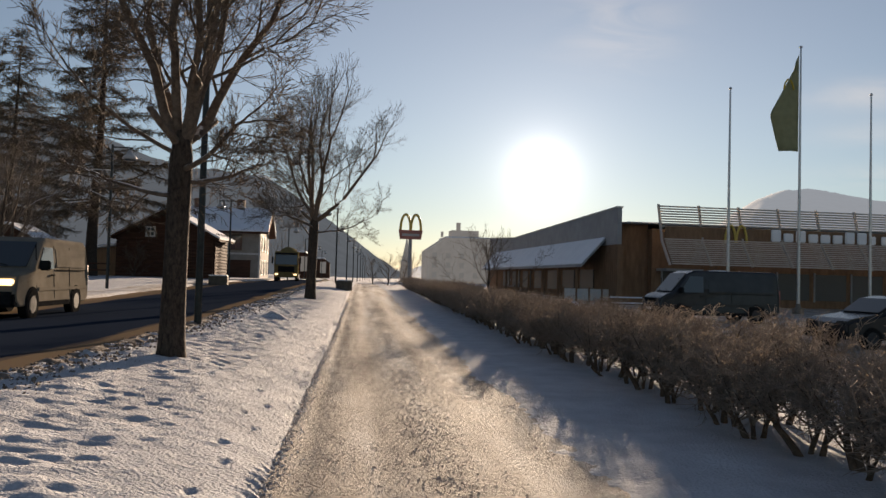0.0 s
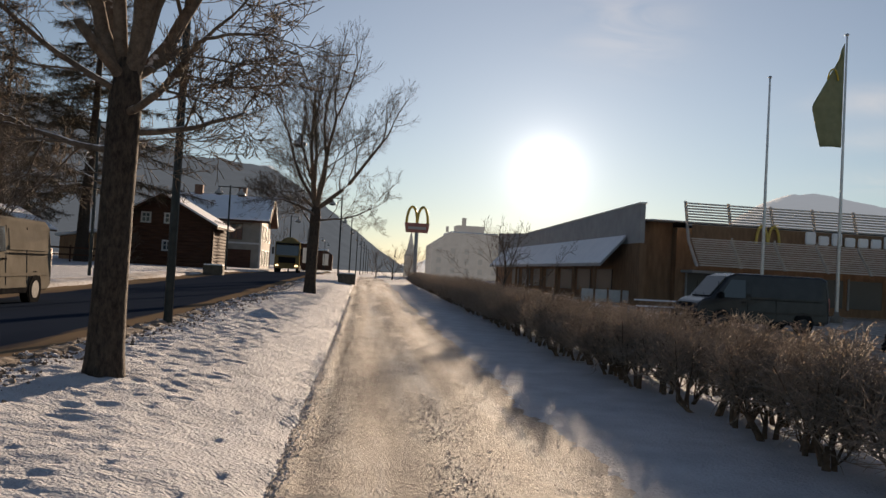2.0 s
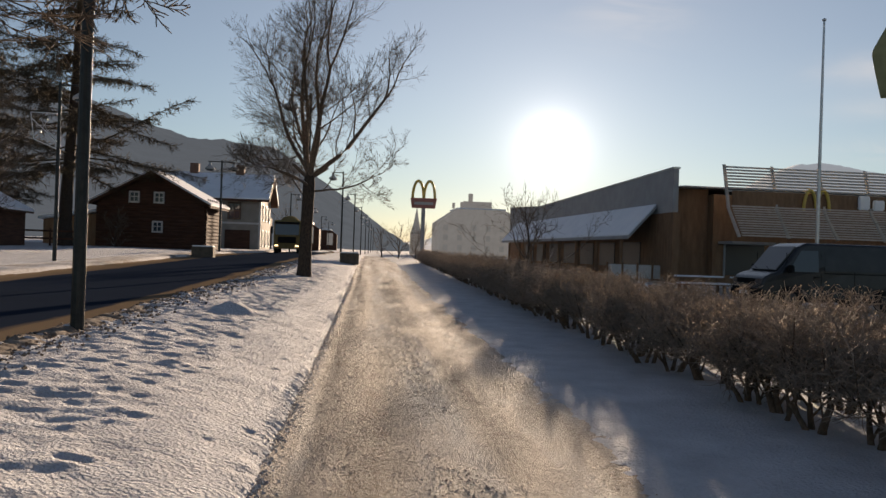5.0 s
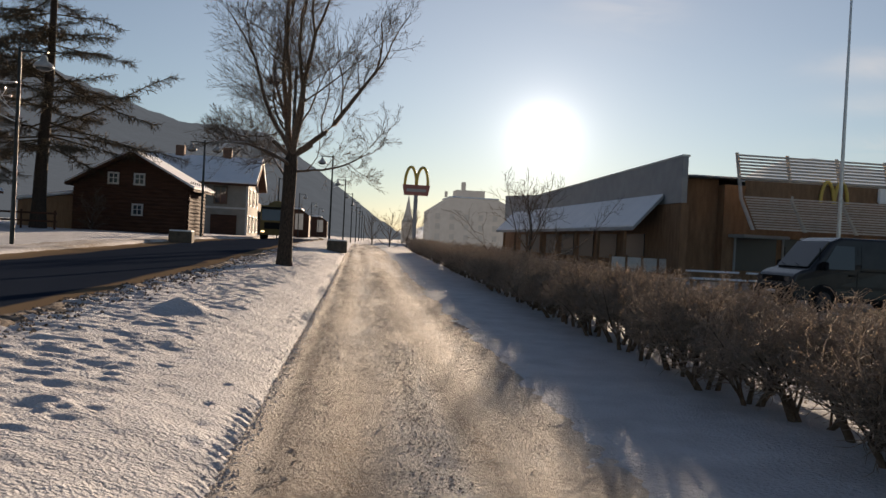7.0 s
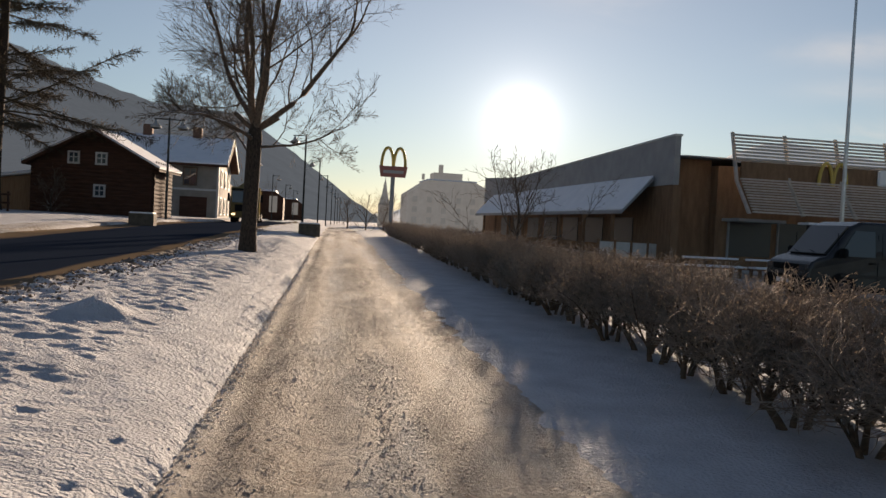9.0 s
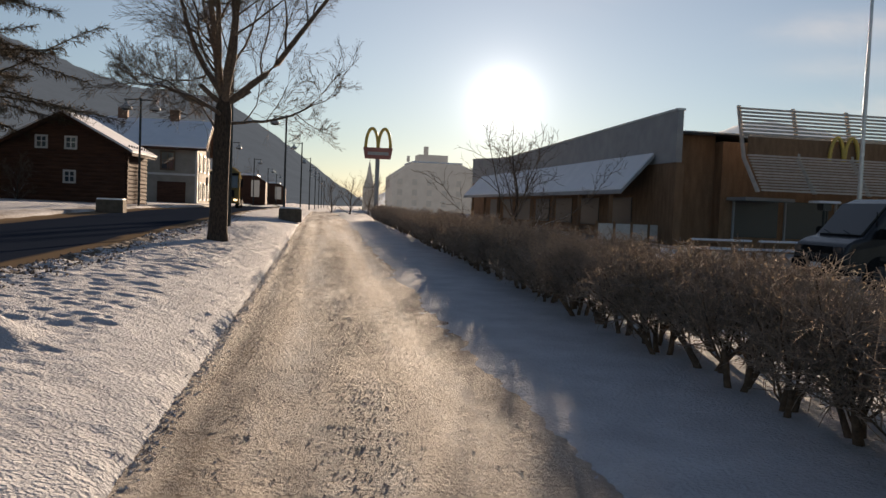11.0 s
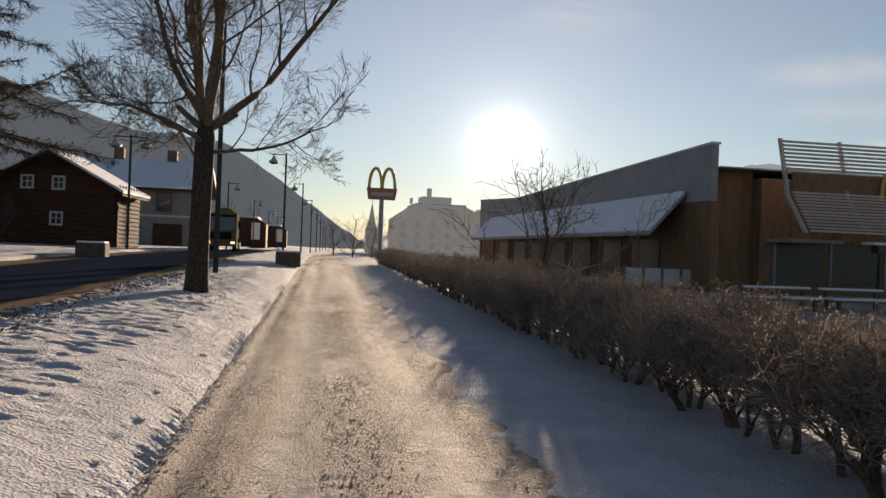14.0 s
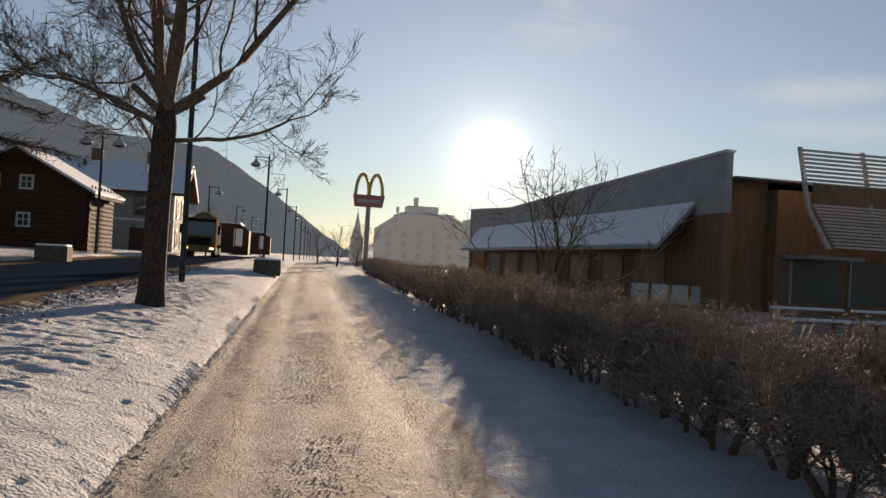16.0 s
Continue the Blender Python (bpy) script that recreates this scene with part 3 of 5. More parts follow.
# the hills' hazy tone comes from their glowing materials, not from air
hill("hill_west", -75, 9, 350, 1100, lambda a: 10.5 - 3.3 * smooth(-22, -9, a) - 7.7 * smooth(-7, 8.5, a) + 5 * smooth(-20, -45, a), HAZED_FOREST,
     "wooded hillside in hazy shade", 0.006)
hill("hill_far", -25, 25, 1600, 2600, lambda a: 1.0 + 5.6 * np.exp(-((a + 6) / 5) ** 2) + 0.5 * np.sin(a), HAZED_RIDGE, "distant ridge pale with haze", 0.003)
hill("hill_east", 20, 80, 900, 1800, lambda a: 6.6 * smooth(20, 31, a) - 1.2 * smooth(32, 38, a) + 3 * smooth(38, 55, a), HAZED_RIDGE, "hazy wooded hill behind the restaurant", 0.004)


# ---- trees ----
def broad_tree(m, seed, height, spread, trunk_r, fork, label, group="", twigs=1.0):
    """A bare street tree: trunk, rising limbs, fine twigs."""
    rng = random.Random(seed)
    tree = thing("tree", m, label, "tree", group)
    tk = Tubes()
    pts = bend(rng, Vector((0, 0, -0.15)), Vector((0, 0, 1)), fork + 0.15, 7, 0.025, 0.05)
    tk.add(pts, [trunk_r * (1.28 if i == 0 else 1.08 if i == 1 else 1 - 0.03 * i) for i in range(len(pts))], 14)
    top = pts[-1]
    lead = bend(rng, top.copy(), (pts[-1] - pts[-2]).normalized(), (height - fork) * 0.82, 9, 0.09, 0.1)
    tk.add(lead, [trunk_r * (0.79 - 0.72 * (i / 9) ** 0.7) for i in range(10)], 10)
    tk.obj("trunk", BARK, tree)
    crown = Tubes()
    limbs = []
    for i in range(12):
        az = 2.4 * i + rng.uniform(-0.3, 0.3)
        if i < 3:        # low limbs reach far out, then turn up
            start, _ = at_along(pts, max(0.05, 1 - (0.95 - 0.22 * i) / (fork + 0.15)))
            lean, length, r, up = rng.uniform(1.0, 1.25), spread * rng.uniform(0.9, 1.15), trunk_r * rng.uniform(0.32, 0.42), 0.05
        elif i < 7:      # the main fork
            start, _ = at_along(pts, max(0.1, 1 - (0.35 - 0.09 * (i - 3)) / (fork + 0.15)))
            lean, length, r, up = rng.uniform(0.5, 0.85), (height - fork) * rng.uniform(0.82, 1.02), trunk_r * rng.uniform(0.46, 0.56), 0.06
        else:
            start, _ = at_along(lead, 0.1 + 0.13 * (i - 7))
            lean, length, r, up = rng.uniform(0.55, 0.95), (height - start.z) * 0.66, trunk_r * 0.30, 0.05
        d = Vector((math.cos(az) * math.sin(lean), math.sin(az) * math.sin(lean), math.cos(lean)))
        lp = bend(rng, start, d, length, 10, 0.13, up)
        limbs.append((lp, r, length))
        t = Tubes()
        t.add(lp, [r * (1 - 0.9 * (k / 10) ** 0.8) for k in range(11)], 8)
        t.obj("limb", LIMB, tree)
    limbs.append((lead, trunk_r * 0.6, (height - fork) * 0.8))
    for lp, r, length in limbs:
        n2 = int(16 * twigs)
        for j in range(n2):
            s = 0.16 + 0.84 * (j + rng.random()) / n2
            p, d = at_along(lp, min(s, 0.999))
            l2 = length * rng.uniform(0.16, 0.36) * (1.25 - 0.55 * s)
            b2 = bend(rng, p, side_dir(rng, d, rng.uniform(0.5, 0.95)), l2, 5, 0.14, 0.06)
            r2 = max(0.010, r * 0.40 * (1 - 0.7 * s))
            crown.add(b2, [r2 * (1 - 0.8 * k / 5) for k in range(6)], 5)
            n3 = int(7 * twigs)
            for q in range(n3):
                p3, d3 = at_along(b2, min(0.15 + 0.85 * (q + rng.random()) / n3, 0.999))
                b3 = bend(rng, p3, side_dir(rng, d3, rng.uniform(0.45, 1.0)), rng.uniform(0.28, 0.65) * min(1.0, l2), 4, 0.22, 0.07)
                crown.add(b3, [0.0085, 0.007, 0.006, 0.005, 0.003], 3)
                p4, d4 = at_along(b3, rng.uniform(0.2, 0.98))
                b4 = bend(rng, p4, side_dir(rng, d4, rng.uniform(0.4, 1.0)), rng.uniform(0.10, 0.28), 2, 0.22, 0.08)
                crown.add(b4, [0.0055, 0.0045, 0.003], 3)
    crown.obj("crown", TWIG, tree)
    return tree


def street_tree(m, seed, height, trunk_r, fork, label, opening=1.0):
    """A pruned street tree: a stout trunk, a vase of limbs from one knuckle, each dividing again and again."""
    rng = random.Random(seed)
    tree = thing("tree", m, label, "tree", "street trees")
    tk = Tubes()
    pts = bend(rng, Vector((0, 0, -0.15)), Vector((0, 0, 1)), fork + 0.15, 9, 0.007, 0.05)
    flare = (1.32, 1.10, 1.02, 0.98, 0.96, 0.95, 0.95, 0.96, 0.94, 0.62)
    tk.add(pts, [trunk_r * f for f in flare], 16)
    tk.obj("trunk", BARK, tree)
    crown = Tubes()
    reach = height - fork

    def grow(tubes, p, d, r, length, level, up):
        n = (9, 7, 5, 4, 2)[level]
        path = bend(rng, p, d, length, n, (0.09, 0.13, 0.14, 0.12, 0.10)[level], up)
        r1 = max(r * 0.50, 0.0035)
        tubes.add(path, [r + (r1 - r) * i / n for i in range(n + 1)], (10, 7, 5, 3, 3)[level])
        if level == 4:
            return
        kids = (5, 5, 4, 2)[level]
        for q in range(kids):
            s = 0.22 + 0.74 * (q + rng.random()) / kids
            pp, dd = at_along(path, min(s, 0.99))
            size = length * (rng.uniform(0.36, 0.62) if level < 2 else rng.uniform(0.5, 0.85)) * (1.2 - 0.5 * s)
            grow(tubes if level == 0 and q % 2 else crown, pp, side_dir(rng, dd, rng.uniform(0.6, 1.1) if level < 2 else rng.uniform(0.5, 0.95)), max(0.0045, r * rng.uniform(0.26, 0.40) * (1.1 - 0.45 * s)), size, level + 1, 0.05)
        for _ in range(2):
            grow(tubes if level == 0 else crown, path[-1], side_dir(rng, (path[-1] - path[-2]).normalized(), rng.uniform(0.2, 0.45)), max(0.004, r1 * 0.8), length * rng.uniform(0.40, 0.55), level + 1, 0.05)

    for i in range(11):
        t = Tubes()
        if i < 7:        # the vase
            az, lean = 2.42 * i + rng.uniform(-0.25, 0.25), (0.22, 0.50, 0.78, 0.36, 0.86, 0.56, 0.68)[i] * opening + rng.uniform(-0.06, 0.06)
            start = pts[-1] - Vector((0, 0, rng.uniform(0.0, 0.35)))
            r, length, up = trunk_r * rng.uniform(0.35, 0.48), reach * rng.uniform(0.56, 0.64), 0.03
        else:            # thinner side limbs below it, held out level and turned up at their ends
            az, lean = 1.75 * i + rng.uniform(-0.3, 0.3), rng.uniform(1.15, 1.45)
            start, _ = at_along(pts, 1 - (0.35 + 0.17 * (i - 7)) / fork)
            r, length, up = trunk_r * rng.uniform(0.20, 0.28), reach * rng.uniform(0.26, 0.36), 0.03
        d = Vector((math.cos(az) * math.sin(lean), math.sin(az) * math.sin(lean), math.cos(lean)))
        grow(t, start, d, r, length, 0, up)
        t.obj("limb", LIMB, tree)
    for az in (0.4, 3.3):    # stubs of sawn-off limbs
        t = Tubes()
        start, _ = at_along(pts, 0.93)
        d = Vector((math.cos(az) * 0.85, math.sin(az) * 0.85, 0.5))
        stub = bend(rng, start, d.normalized(), 0.75, 3, 0.05, 0.02)
        t.add(stub + [stub[-1] + d * 0.004], [trunk_r * 0.36, trunk_r * 0.32, trunk_r * 0.30, trunk_r * 0.29, 0.002], 9)
        t.obj("stub", LIMB, tree)
    crown.obj("crown", TWIG, tree)
    return tree


def conifer(m, seed, height, trunk_r, reach, first, label):
    """An old open-crowned larch with drooping tiers of fine twigs."""
    rng = random.Random(seed)
    tree = thing("larch", m, label, "tree")
    tk = Tubes()
    pts = bend(rng, Vector((0, 0, -0.3)), Vector((0, 0, 1)), height, 14, 0.012, 0.05)
    tk.add(pts, [trunk_r * (1.25 if i == 0 else 1) * (1 - 0.95 * i / 14) for i in range(15)], 12)
    tk.obj("trunk", BARK, tree)
    crown = Tubes()
    z, i = first, 0
    while z < height - 0.5:
        k = (z - first) / (height - first)
        for _ in range(4):
            az = rng.uniform(0, 2 * math.pi)
            length = reach * (1 - 0.8 * k) * rng.uniform(0.45, 1.1)
            d = Vector((math.cos(az), math.sin(az), rng.uniform(-0.28, 0.12)))
            b = bend(rng, Vector((0, 0, z + rng.uniform(-0.3, 0.3))), d.normalized(), length, 7, 0.07, 0.012)
            crown.add(b, [0.065 * (1 - k * 0.6) * (1 - 0.85 * q / 7) + 0.01 for q in range(8)], 5)
            n2 = int(6.5 * length)
            for q in range(n2):
                s = 0.22 + 0.78 * q / n2
                p, dd = at_along(b, min(s, 0.999))
                sd = Vector((-dd.y, dd.x, 0)) * rng.choice((-1, 1)) + dd * 0.7 + Vector((0, 0, rng.uniform(-0.5, 0.25)))
                b2 = bend(rng, p, sd.normalized(), rng.uniform(0.6, 1.7) * (1.15 - 0.5 * s), 3, 0.15, -0.02)
                crown.add(b2, [0.024, 0.02, 0.017, 0.010], 3)
                for _ in range(9):
                    p3, d3 = at_along(b2, rng.uniform(0.1, 0.98))
                    b3 = bend(rng, p3, side_dir(rng, d3, rng.uniform(0.5, 1.2)), rng.uniform(0.18, 0.5), 1, 0.1, -0.25)
                    crown.add(b3, [0.016, 0.010], 3)
        z += rng.uniform(0.55, 0.95)
        i += 1
    crown.obj("crown", PINE, tree)
    return tree


def at_ground(x, y, rz=0, dz=0.0):
    return pose(x, y, ground_z(x, y) + dz, 0, 0, rz)


street_tree(at_ground(-2.17, 11.45, 215), 11, 7.8, 0.165, 3.1, "bare street tree with snow on its limbs, standing on the verge", 0.84)
street_tree(at_ground(-0.98, 35.6, 180), 5, 10.0, 0.215, 3.6, "bare spreading street tree with snow-lined limbs on the verge", 1.1)
conifer(at_ground(-20.0, 70), 3, 27, 0.5, 9.5, 5.5, "tall old larch with dark drooping branches beside the log house")


def shrub(seed, dense=16):
    """A clipped bare hedge shrub: stems spreading from one foot, fine twigs, a few dry leaves."""
    rng = random.Random(seed)
    sh = thing("hedge_shrub", Matrix(), "clipped bare hedge shrub with brown twigs and dry leaves, in snow", "shrub", "hedge along the footpath")
    stems, twigs, leaves = Tubes(), Tubes(), Tubes()
    feet = []
    for i in range(3):
        az = 2.1 * i + rng.uniform(-0.4, 0.4)
        lean = rng.uniform(0.1, 0.45)
        d = Vector((math.cos(az) * math.sin(lean), math.sin(az) * math.sin(lean), math.cos(lean)))
        ft = bend(rng, Vector((0.03 * math.cos(az), 0.03 * math.sin(az), -0.14)), d, rng.uniform(0.38, 0.54), 4, 0.12, 0.0)
        r = rng.uniform(0.022, 0.036)
        stems.add(ft, [r * (1.6, 1.15, 0.95, 0.82, 0.7)[k] for k in range(5)], 7)
        feet.append((ft, r, az))
    for i in range(12):
        ft, r0, az0 = feet[i % 3]
        p0, _ = at_along(ft, rng.uniform(0.45, 0.98))
        az = az0 + rng.uniform(-1.3, 1.3)
        lean = rng.uniform(0.15, 1.0)
        d = Vector((math.cos(az) * math.sin(lean), math.sin(az) * math.sin(lean), math.cos(lean)))
        st = bend(rng, p0, d, rng.uniform(0.55, 0.78), 5, 0.13, 0.06)
        r = rng.uniform(0.008, 0.015)
        stems.add(st, [r * (1 - 0.6 * k / 5) for k in range(6)], 5)
        for j in range(dense):
            s = 0.24 + 0.75 * (j + rng.random()) / dense
            p, dd = at_along(st, min(s, 0.99))
            b = bend(rng, p, side_dir(rng, dd, rng.uniform(0.5, 1.15)), rng.uniform(0.20, 0.42), 3, 0.22, 0.07)
            b = [Vector((q.x, q.y, min(q.z, 1.05 + 0.05 * math.sin(9 * q.x + 5 * q.y)))) for q in b]
            twigs.add(b, [0.0068, 0.0054, 0.0042, 0.0025], 3)
            for _ in range(7 if dense > 8 else 4):
                p3, d3 = at_along(b, rng.uniform(0.15, 0.98))
                c = bend(rng, p3, side_dir(rng, d3, rng.uniform(0.5, 1.3)), rng.uniform(0.07, 0.20), 2, 0.25, 0.05)
                c = [Vector((q.x, q.y, min(q.z, 1.09 + 0.05 * math.sin(9 * q.x + 5 * q.y)))) for q in c]
                twigs.add(c, [0.0036, 0.0029, 0.0018], 3)
                if rng.random() < 0.6 and c[-1].z > 0.45:
                    q, w = c[-1], rng.uniform(0.006, 0.011)
                    a = Vector((rng.gauss(0, 1), rng.gauss(0, 1), rng.gauss(0, 1))).normalized()
                    o = a.orthogonal().normalized()
                    base = len(leaves.v)
                    leaves.v += [q, q + a * w + o * w * 0.6, q + a * w * 2.2, q + a * w - o * w * 0.6]
                    leaves.f.append((base, base + 1, base + 2, base + 3))
    stems.obj("stool", HEDGE_BARK, sh)
    twigs.obj("crown", HEDGE_TWIG, sh)
    leaves.obj("foliage", DRY_LEAF, sh)
    return sh


hedge_rng = random.Random(21)
kinds = [shrub(40 + k) for k in range(5)]
far_kinds = [shrub(50 + k, 7) for k in range(2)]
HEDGE_U = 4.45
far_spare = []
y, k = 2.6, 0
while y < 66:
    hx = float(edge(y)) + HEDGE_U + hedge_rng.uniform(-0.10, 0.10)
    sc = hedge_rng.uniform(0.94, 1.08)
    m = pose(hx, y, ground_z(hx, y) - 0.0, 0, 0, hedge_rng.uniform(0, 360)) @ Matrix.Diagonal((1.1, 1.1, sc, 1))
    if k < len(kinds):
        kinds[k].matrix_basis = m
    else:
        if y > 36 and far_kinds:
            c = far_kinds.pop()
            far_spare.append(c)
        else:
            c = copy_thing(far_spare[k % 2] if y > 36 else kinds[hedge_rng.randrange(5)], Matrix())
        c.matrix_basis = m
    if k > 4 and k % 5 not in (0, 2) and y < 44:       # the second, thinner row behind
        c = copy_thing(kinds[hedge_rng.randrange(5)], Matrix())
        c.matrix_basis = pose(hx + hedge_rng.uniform(0.6, 0.85), y + 0.3, ground_z(hx, y), 0, 0, hedge_rng.uniform(0, 360)) @ Matrix.Diagonal((1.05, 1.05, sc * 1.08, 1))
    y += hedge_rng.uniform(0.52, 0.80)
    k += 1


# ---- street furniture ----
def ornament(parent, x0):
    """A light-string star in a rectangular frame hung on a lamp post."""
    bm = bmesh.new()
    w, z0, z1 = 1.0, 4.35, 5.75
    s = 1 if x0 > 0 else -1
    xa, xb = x0, x0 + s * w
    for p, q in (((xa, z1), (xb, z1)), ((xa, z0 + 0.3), (xb, z1 - 0.2)), ((xb, z1), (xb - s * 0.15, z0 + 0.35)), ((xb - s * 0.15, z0 + 0.35), (xa, z0))):
        rod((p[0], 0, p[1]), (q[0], 0, q[1]), 0.018, n=6, bm=bm)
    part("star_frame", bm, ALU, parent, "thin metal frame of an unlit snowflake ornament")
    bm = bmesh.new()
    cx, cz = (xa + xb) / 2 - s * 0.02, z1 - 0.5
    for k in range(6):
        a = k * math.pi / 3
        rod((cx, 0, cz), (cx + 0.34 * math.cos(a), 0, cz + 0.34 * math.sin(a)), 0.012, n=5, bm=bm)
        for b in (-0.5, 0.5):
            rod((cx + 0.2 * math.cos(a), 0, cz + 0.2 * math.sin(a)), (cx + 0.2 * math.cos(a) + 0.13 * math.cos(a + b), 0, cz + 0.2 * math.sin(a) + 0.13 * math.sin(a + b)), 0.010, n=5, bm=bm)
    part("snowflake", bm, ALU, parent)


def street_lamp(x, y, height, heads, deco=0, label="dark steel street lamp with a bell-shaped head"):
    """heads: -1, 1 or both, the sides to which arms reach."""
    lamp = thing("street_lamp", at_ground(x, y), label, "street lamp", "street lamps along the road")
    part("pole", rod((0, 0, -0.1), (0, 0, height), 0.08, 0.06, 12), POLE, lamp)
    for s in heads:
        part("arm", rod((0, 0, height - 0.12), (s * 0.95, 0, height - 0.12), 0.035, n=8), POLE, lamp)
        part("hanger", rod((s * 0.82, 0, height - 0.13), (s * 0.82, 0, height - 0.34), 0.03, n=8), POLE, lamp)
        shade = part("shade", lathe([(0.05, 0.30), (0.10, 0.26), (0.13, 0.10), (0.30, -0.02), (0.34, -0.10), (0.34, -0.16), (0.30, -0.16)][::-1], 18, at=(s * 0.82, 0, height - 0.52)), LAMP_WHITE, lamp, "grey enamelled bell shade")
        part("lens", lathe([(0.28, -0.162), (0.26, -0.22), (0.12, -0.27), (0.02, -0.28)][::-1], 16, at=(s * 0.82, 0, height - 0.52)), GLASS, shade, "dull glass lens")
    if deco:
        ornament(lamp, deco * 0.07)
    return lamp


street_lamp(-2.88, 18.0, 8.3, (-1,), label="tall dark steel street lamp standing on the snowy verge")
street_lamp(-1.25, 42.5, 7.4, (-1,), label="tall dark steel street lamp standing behind the street tree")
for i, yy in enumerate((74, 99, 124, 149, 174, 199, 230)):
    street_lamp(0.2 + 0.055 * (yy - 74), yy, 6.9, (-1,), 1 if i in (0, 2) else 0)
street_lamp(-10.9, 41.0, 7.0, (1,), -1, "dark steel street lamp with a snowflake ornament across the road")
street_lamp(-8.3, 66.0, 6.5, (-1, 1), 0, "dark steel street lamp with two bell-shaped heads")
for i, yy in enumerate((97, 128, 160, 190)):
    street_lamp(-5.4 + 0.028 * (yy - 97), yy, 6.5, (1,))


def planter(x, y, w, d, h, rz):
    p = thing("planter", at_ground(x, y, rz), "concrete planter block with a cap of snow beside the road", "planter", "roadside planters")
    bm = box(-w / 2, w / 2, -d / 2, d / 2, -0.05, h, 0.03)
    part("trough", bm, PLANTER, p)
    bm = box(-w / 2 + 0.02, w / 2 - 0.02, -d / 2 + 0.02, d / 2 - 0.02, h - 0.02, h + 0.07, 0.03)
    part("snow_cap", bm, ROOF_SNOW, p, "flat cap of snow")


planter(-7.55, 55.0, 1.2, 0.9, 0.62, 0)
planter(0.72, 55.2, 1.1, 1.1, 0.6, 0)


# ---- windows for houses ----
def window(parent, x, y, z, w, h, face="-y", cross=True, trim=None, label="white-framed window with small panes"):
    """A wooden window on a wall facing -y or +x: frame, glazing bars and panes."""
    def place(a0, a1, b0, b1, d0, d1, bm=None):
        if face == "-y":
            return box(x + a0, x + a1, y - d1, y - d0, z + b0, z + b1, 0, bm)
        return box(x + d0, x + d1, y + a0, y + a1, z + b0, z + b1, 0, bm)
    t = 0.13
    fr = bmesh.new()
    place(-w / 2 - t, w / 2 + t, h / 2, h / 2 + t, 0.0, 0.07, fr)
    place(-w / 2 - t, w / 2 + t, -h / 2 - t, -h / 2, 0.0, 0.09, fr)
    place(-w / 2 - t, -w / 2, -h / 2, h / 2, 0.0, 0.07, fr)
    place(w / 2, w / 2 + t, -h / 2, h / 2, 0.0, 0.07, fr)
    win = part("window", fr, trim or WHITE_TRIM, parent, label)
    bars = bmesh.new()
    place(-0.035, 0.035, -h / 2, h / 2, 0.005, 0.05, bars)
    if cross:
        place(-w / 2, w / 2, 0.0, 0.06, 0.006, 0.045, bars)
    part("glazing_bars", bars, trim or WHITE_TRIM, win)
    for a in (-1, 1):
        for b in ((-1, 1) if cross else (0,)):
            b0, b1 = (-h / 2, h / 2) if b == 0 else ((0.06, h / 2) if b > 0 else (-h / 2, 0.0))
            a0, a1 = (-w / 2, -0.035) if a < 0 else (0.035, w / 2)
            part("pane", place(a0, a1, b0, b1, 0.004, 0.02), GLASS, win)


# ---- log house, gable to the road's near side ----
log_house = thing("log_house", pose(-15.0, 75.0, 0.8, 0, 0, -5), "dark brown log house with white windows and a snowy roof", "house")
part("wall", prism([(-4.2, -0.6), (4.2, -0.6), (4.2, 3.8), (0, 6.05), (-4.2, 3.8)], "y", 0, 5.6), BROWN_WOOD, log_house)
for k in range(13):
    zz = 0.05 + 0.29 * k
    part("log", rod((-4.4, 0.085, zz), (4.4, 0.085, zz), 0.145, n=10), BROWN_WOOD, log_house)
for k in range(13):
    zz = 0.19 + 0.29 * k
    part("side_log", rod((4.115, -0.2, zz), (4.115, 5.7, zz), 0.14, n=10), BROWN_WOOD, log_house)
for s in (-1, 1):
    rf = part("roof_side", prism([(0, 6.08), (s * 4.8, 3.48), (s * 4.8, 3.66), (0, 6.28)], "y", -0.55, 6.1), BROWN_WOOD, log_house)
    part("roof_snow", prism([(0, 6.29), (s * 4.85, 3.67), (s * 4.88, 3.83), (0, 6.46)], "y", -0.58, 6.12), ROOF_SNOW, rf, "thick even snow")
    part("barge_board", prism([(0, 6.12), (s * 4.85, 3.48), (s * 4.85, 3.68), (0, 6.30)], "y", -0.62, -0.56), BROWN_WOOD, rf)
    for q in range(9):
        part("snow_guard", box(s * 4.4 - 0.03, s * 4.4 + 0.03, 0.2 + q * 0.65, 0.3 + q * 0.65, 3.98, 4.25), BLACK, rf)
part("stone_footing", box(-4.3, 4.3, -0.12, 5.65, -0.7, -0.1, 0.05), CONCRETE, log_house)
for wx, wz in ((-1.4, 4.2), (0.57, 4.2), (0.5, 1.85)):
    window(log_house, wx, -0.062, wz, 0.60, 0.68)
part("lean_to", prism([(-9.0, -0.5), (-4.35, -0.5), (-4.35, 2.9), (-9.0, 2.2)], "y", 1.0, 5.0), TAN_WOOD, log_house, "low tan-boarded lean-to")
part("lean_to_roof", prism([(-9.3, 2.2), (-4.3, 2.95), (-4.3, 3.2), (-9.3, 2.42)], "y", 0.6, 5.3), ROOF_SNOW, log_house, "snow-laden lean-to roof")

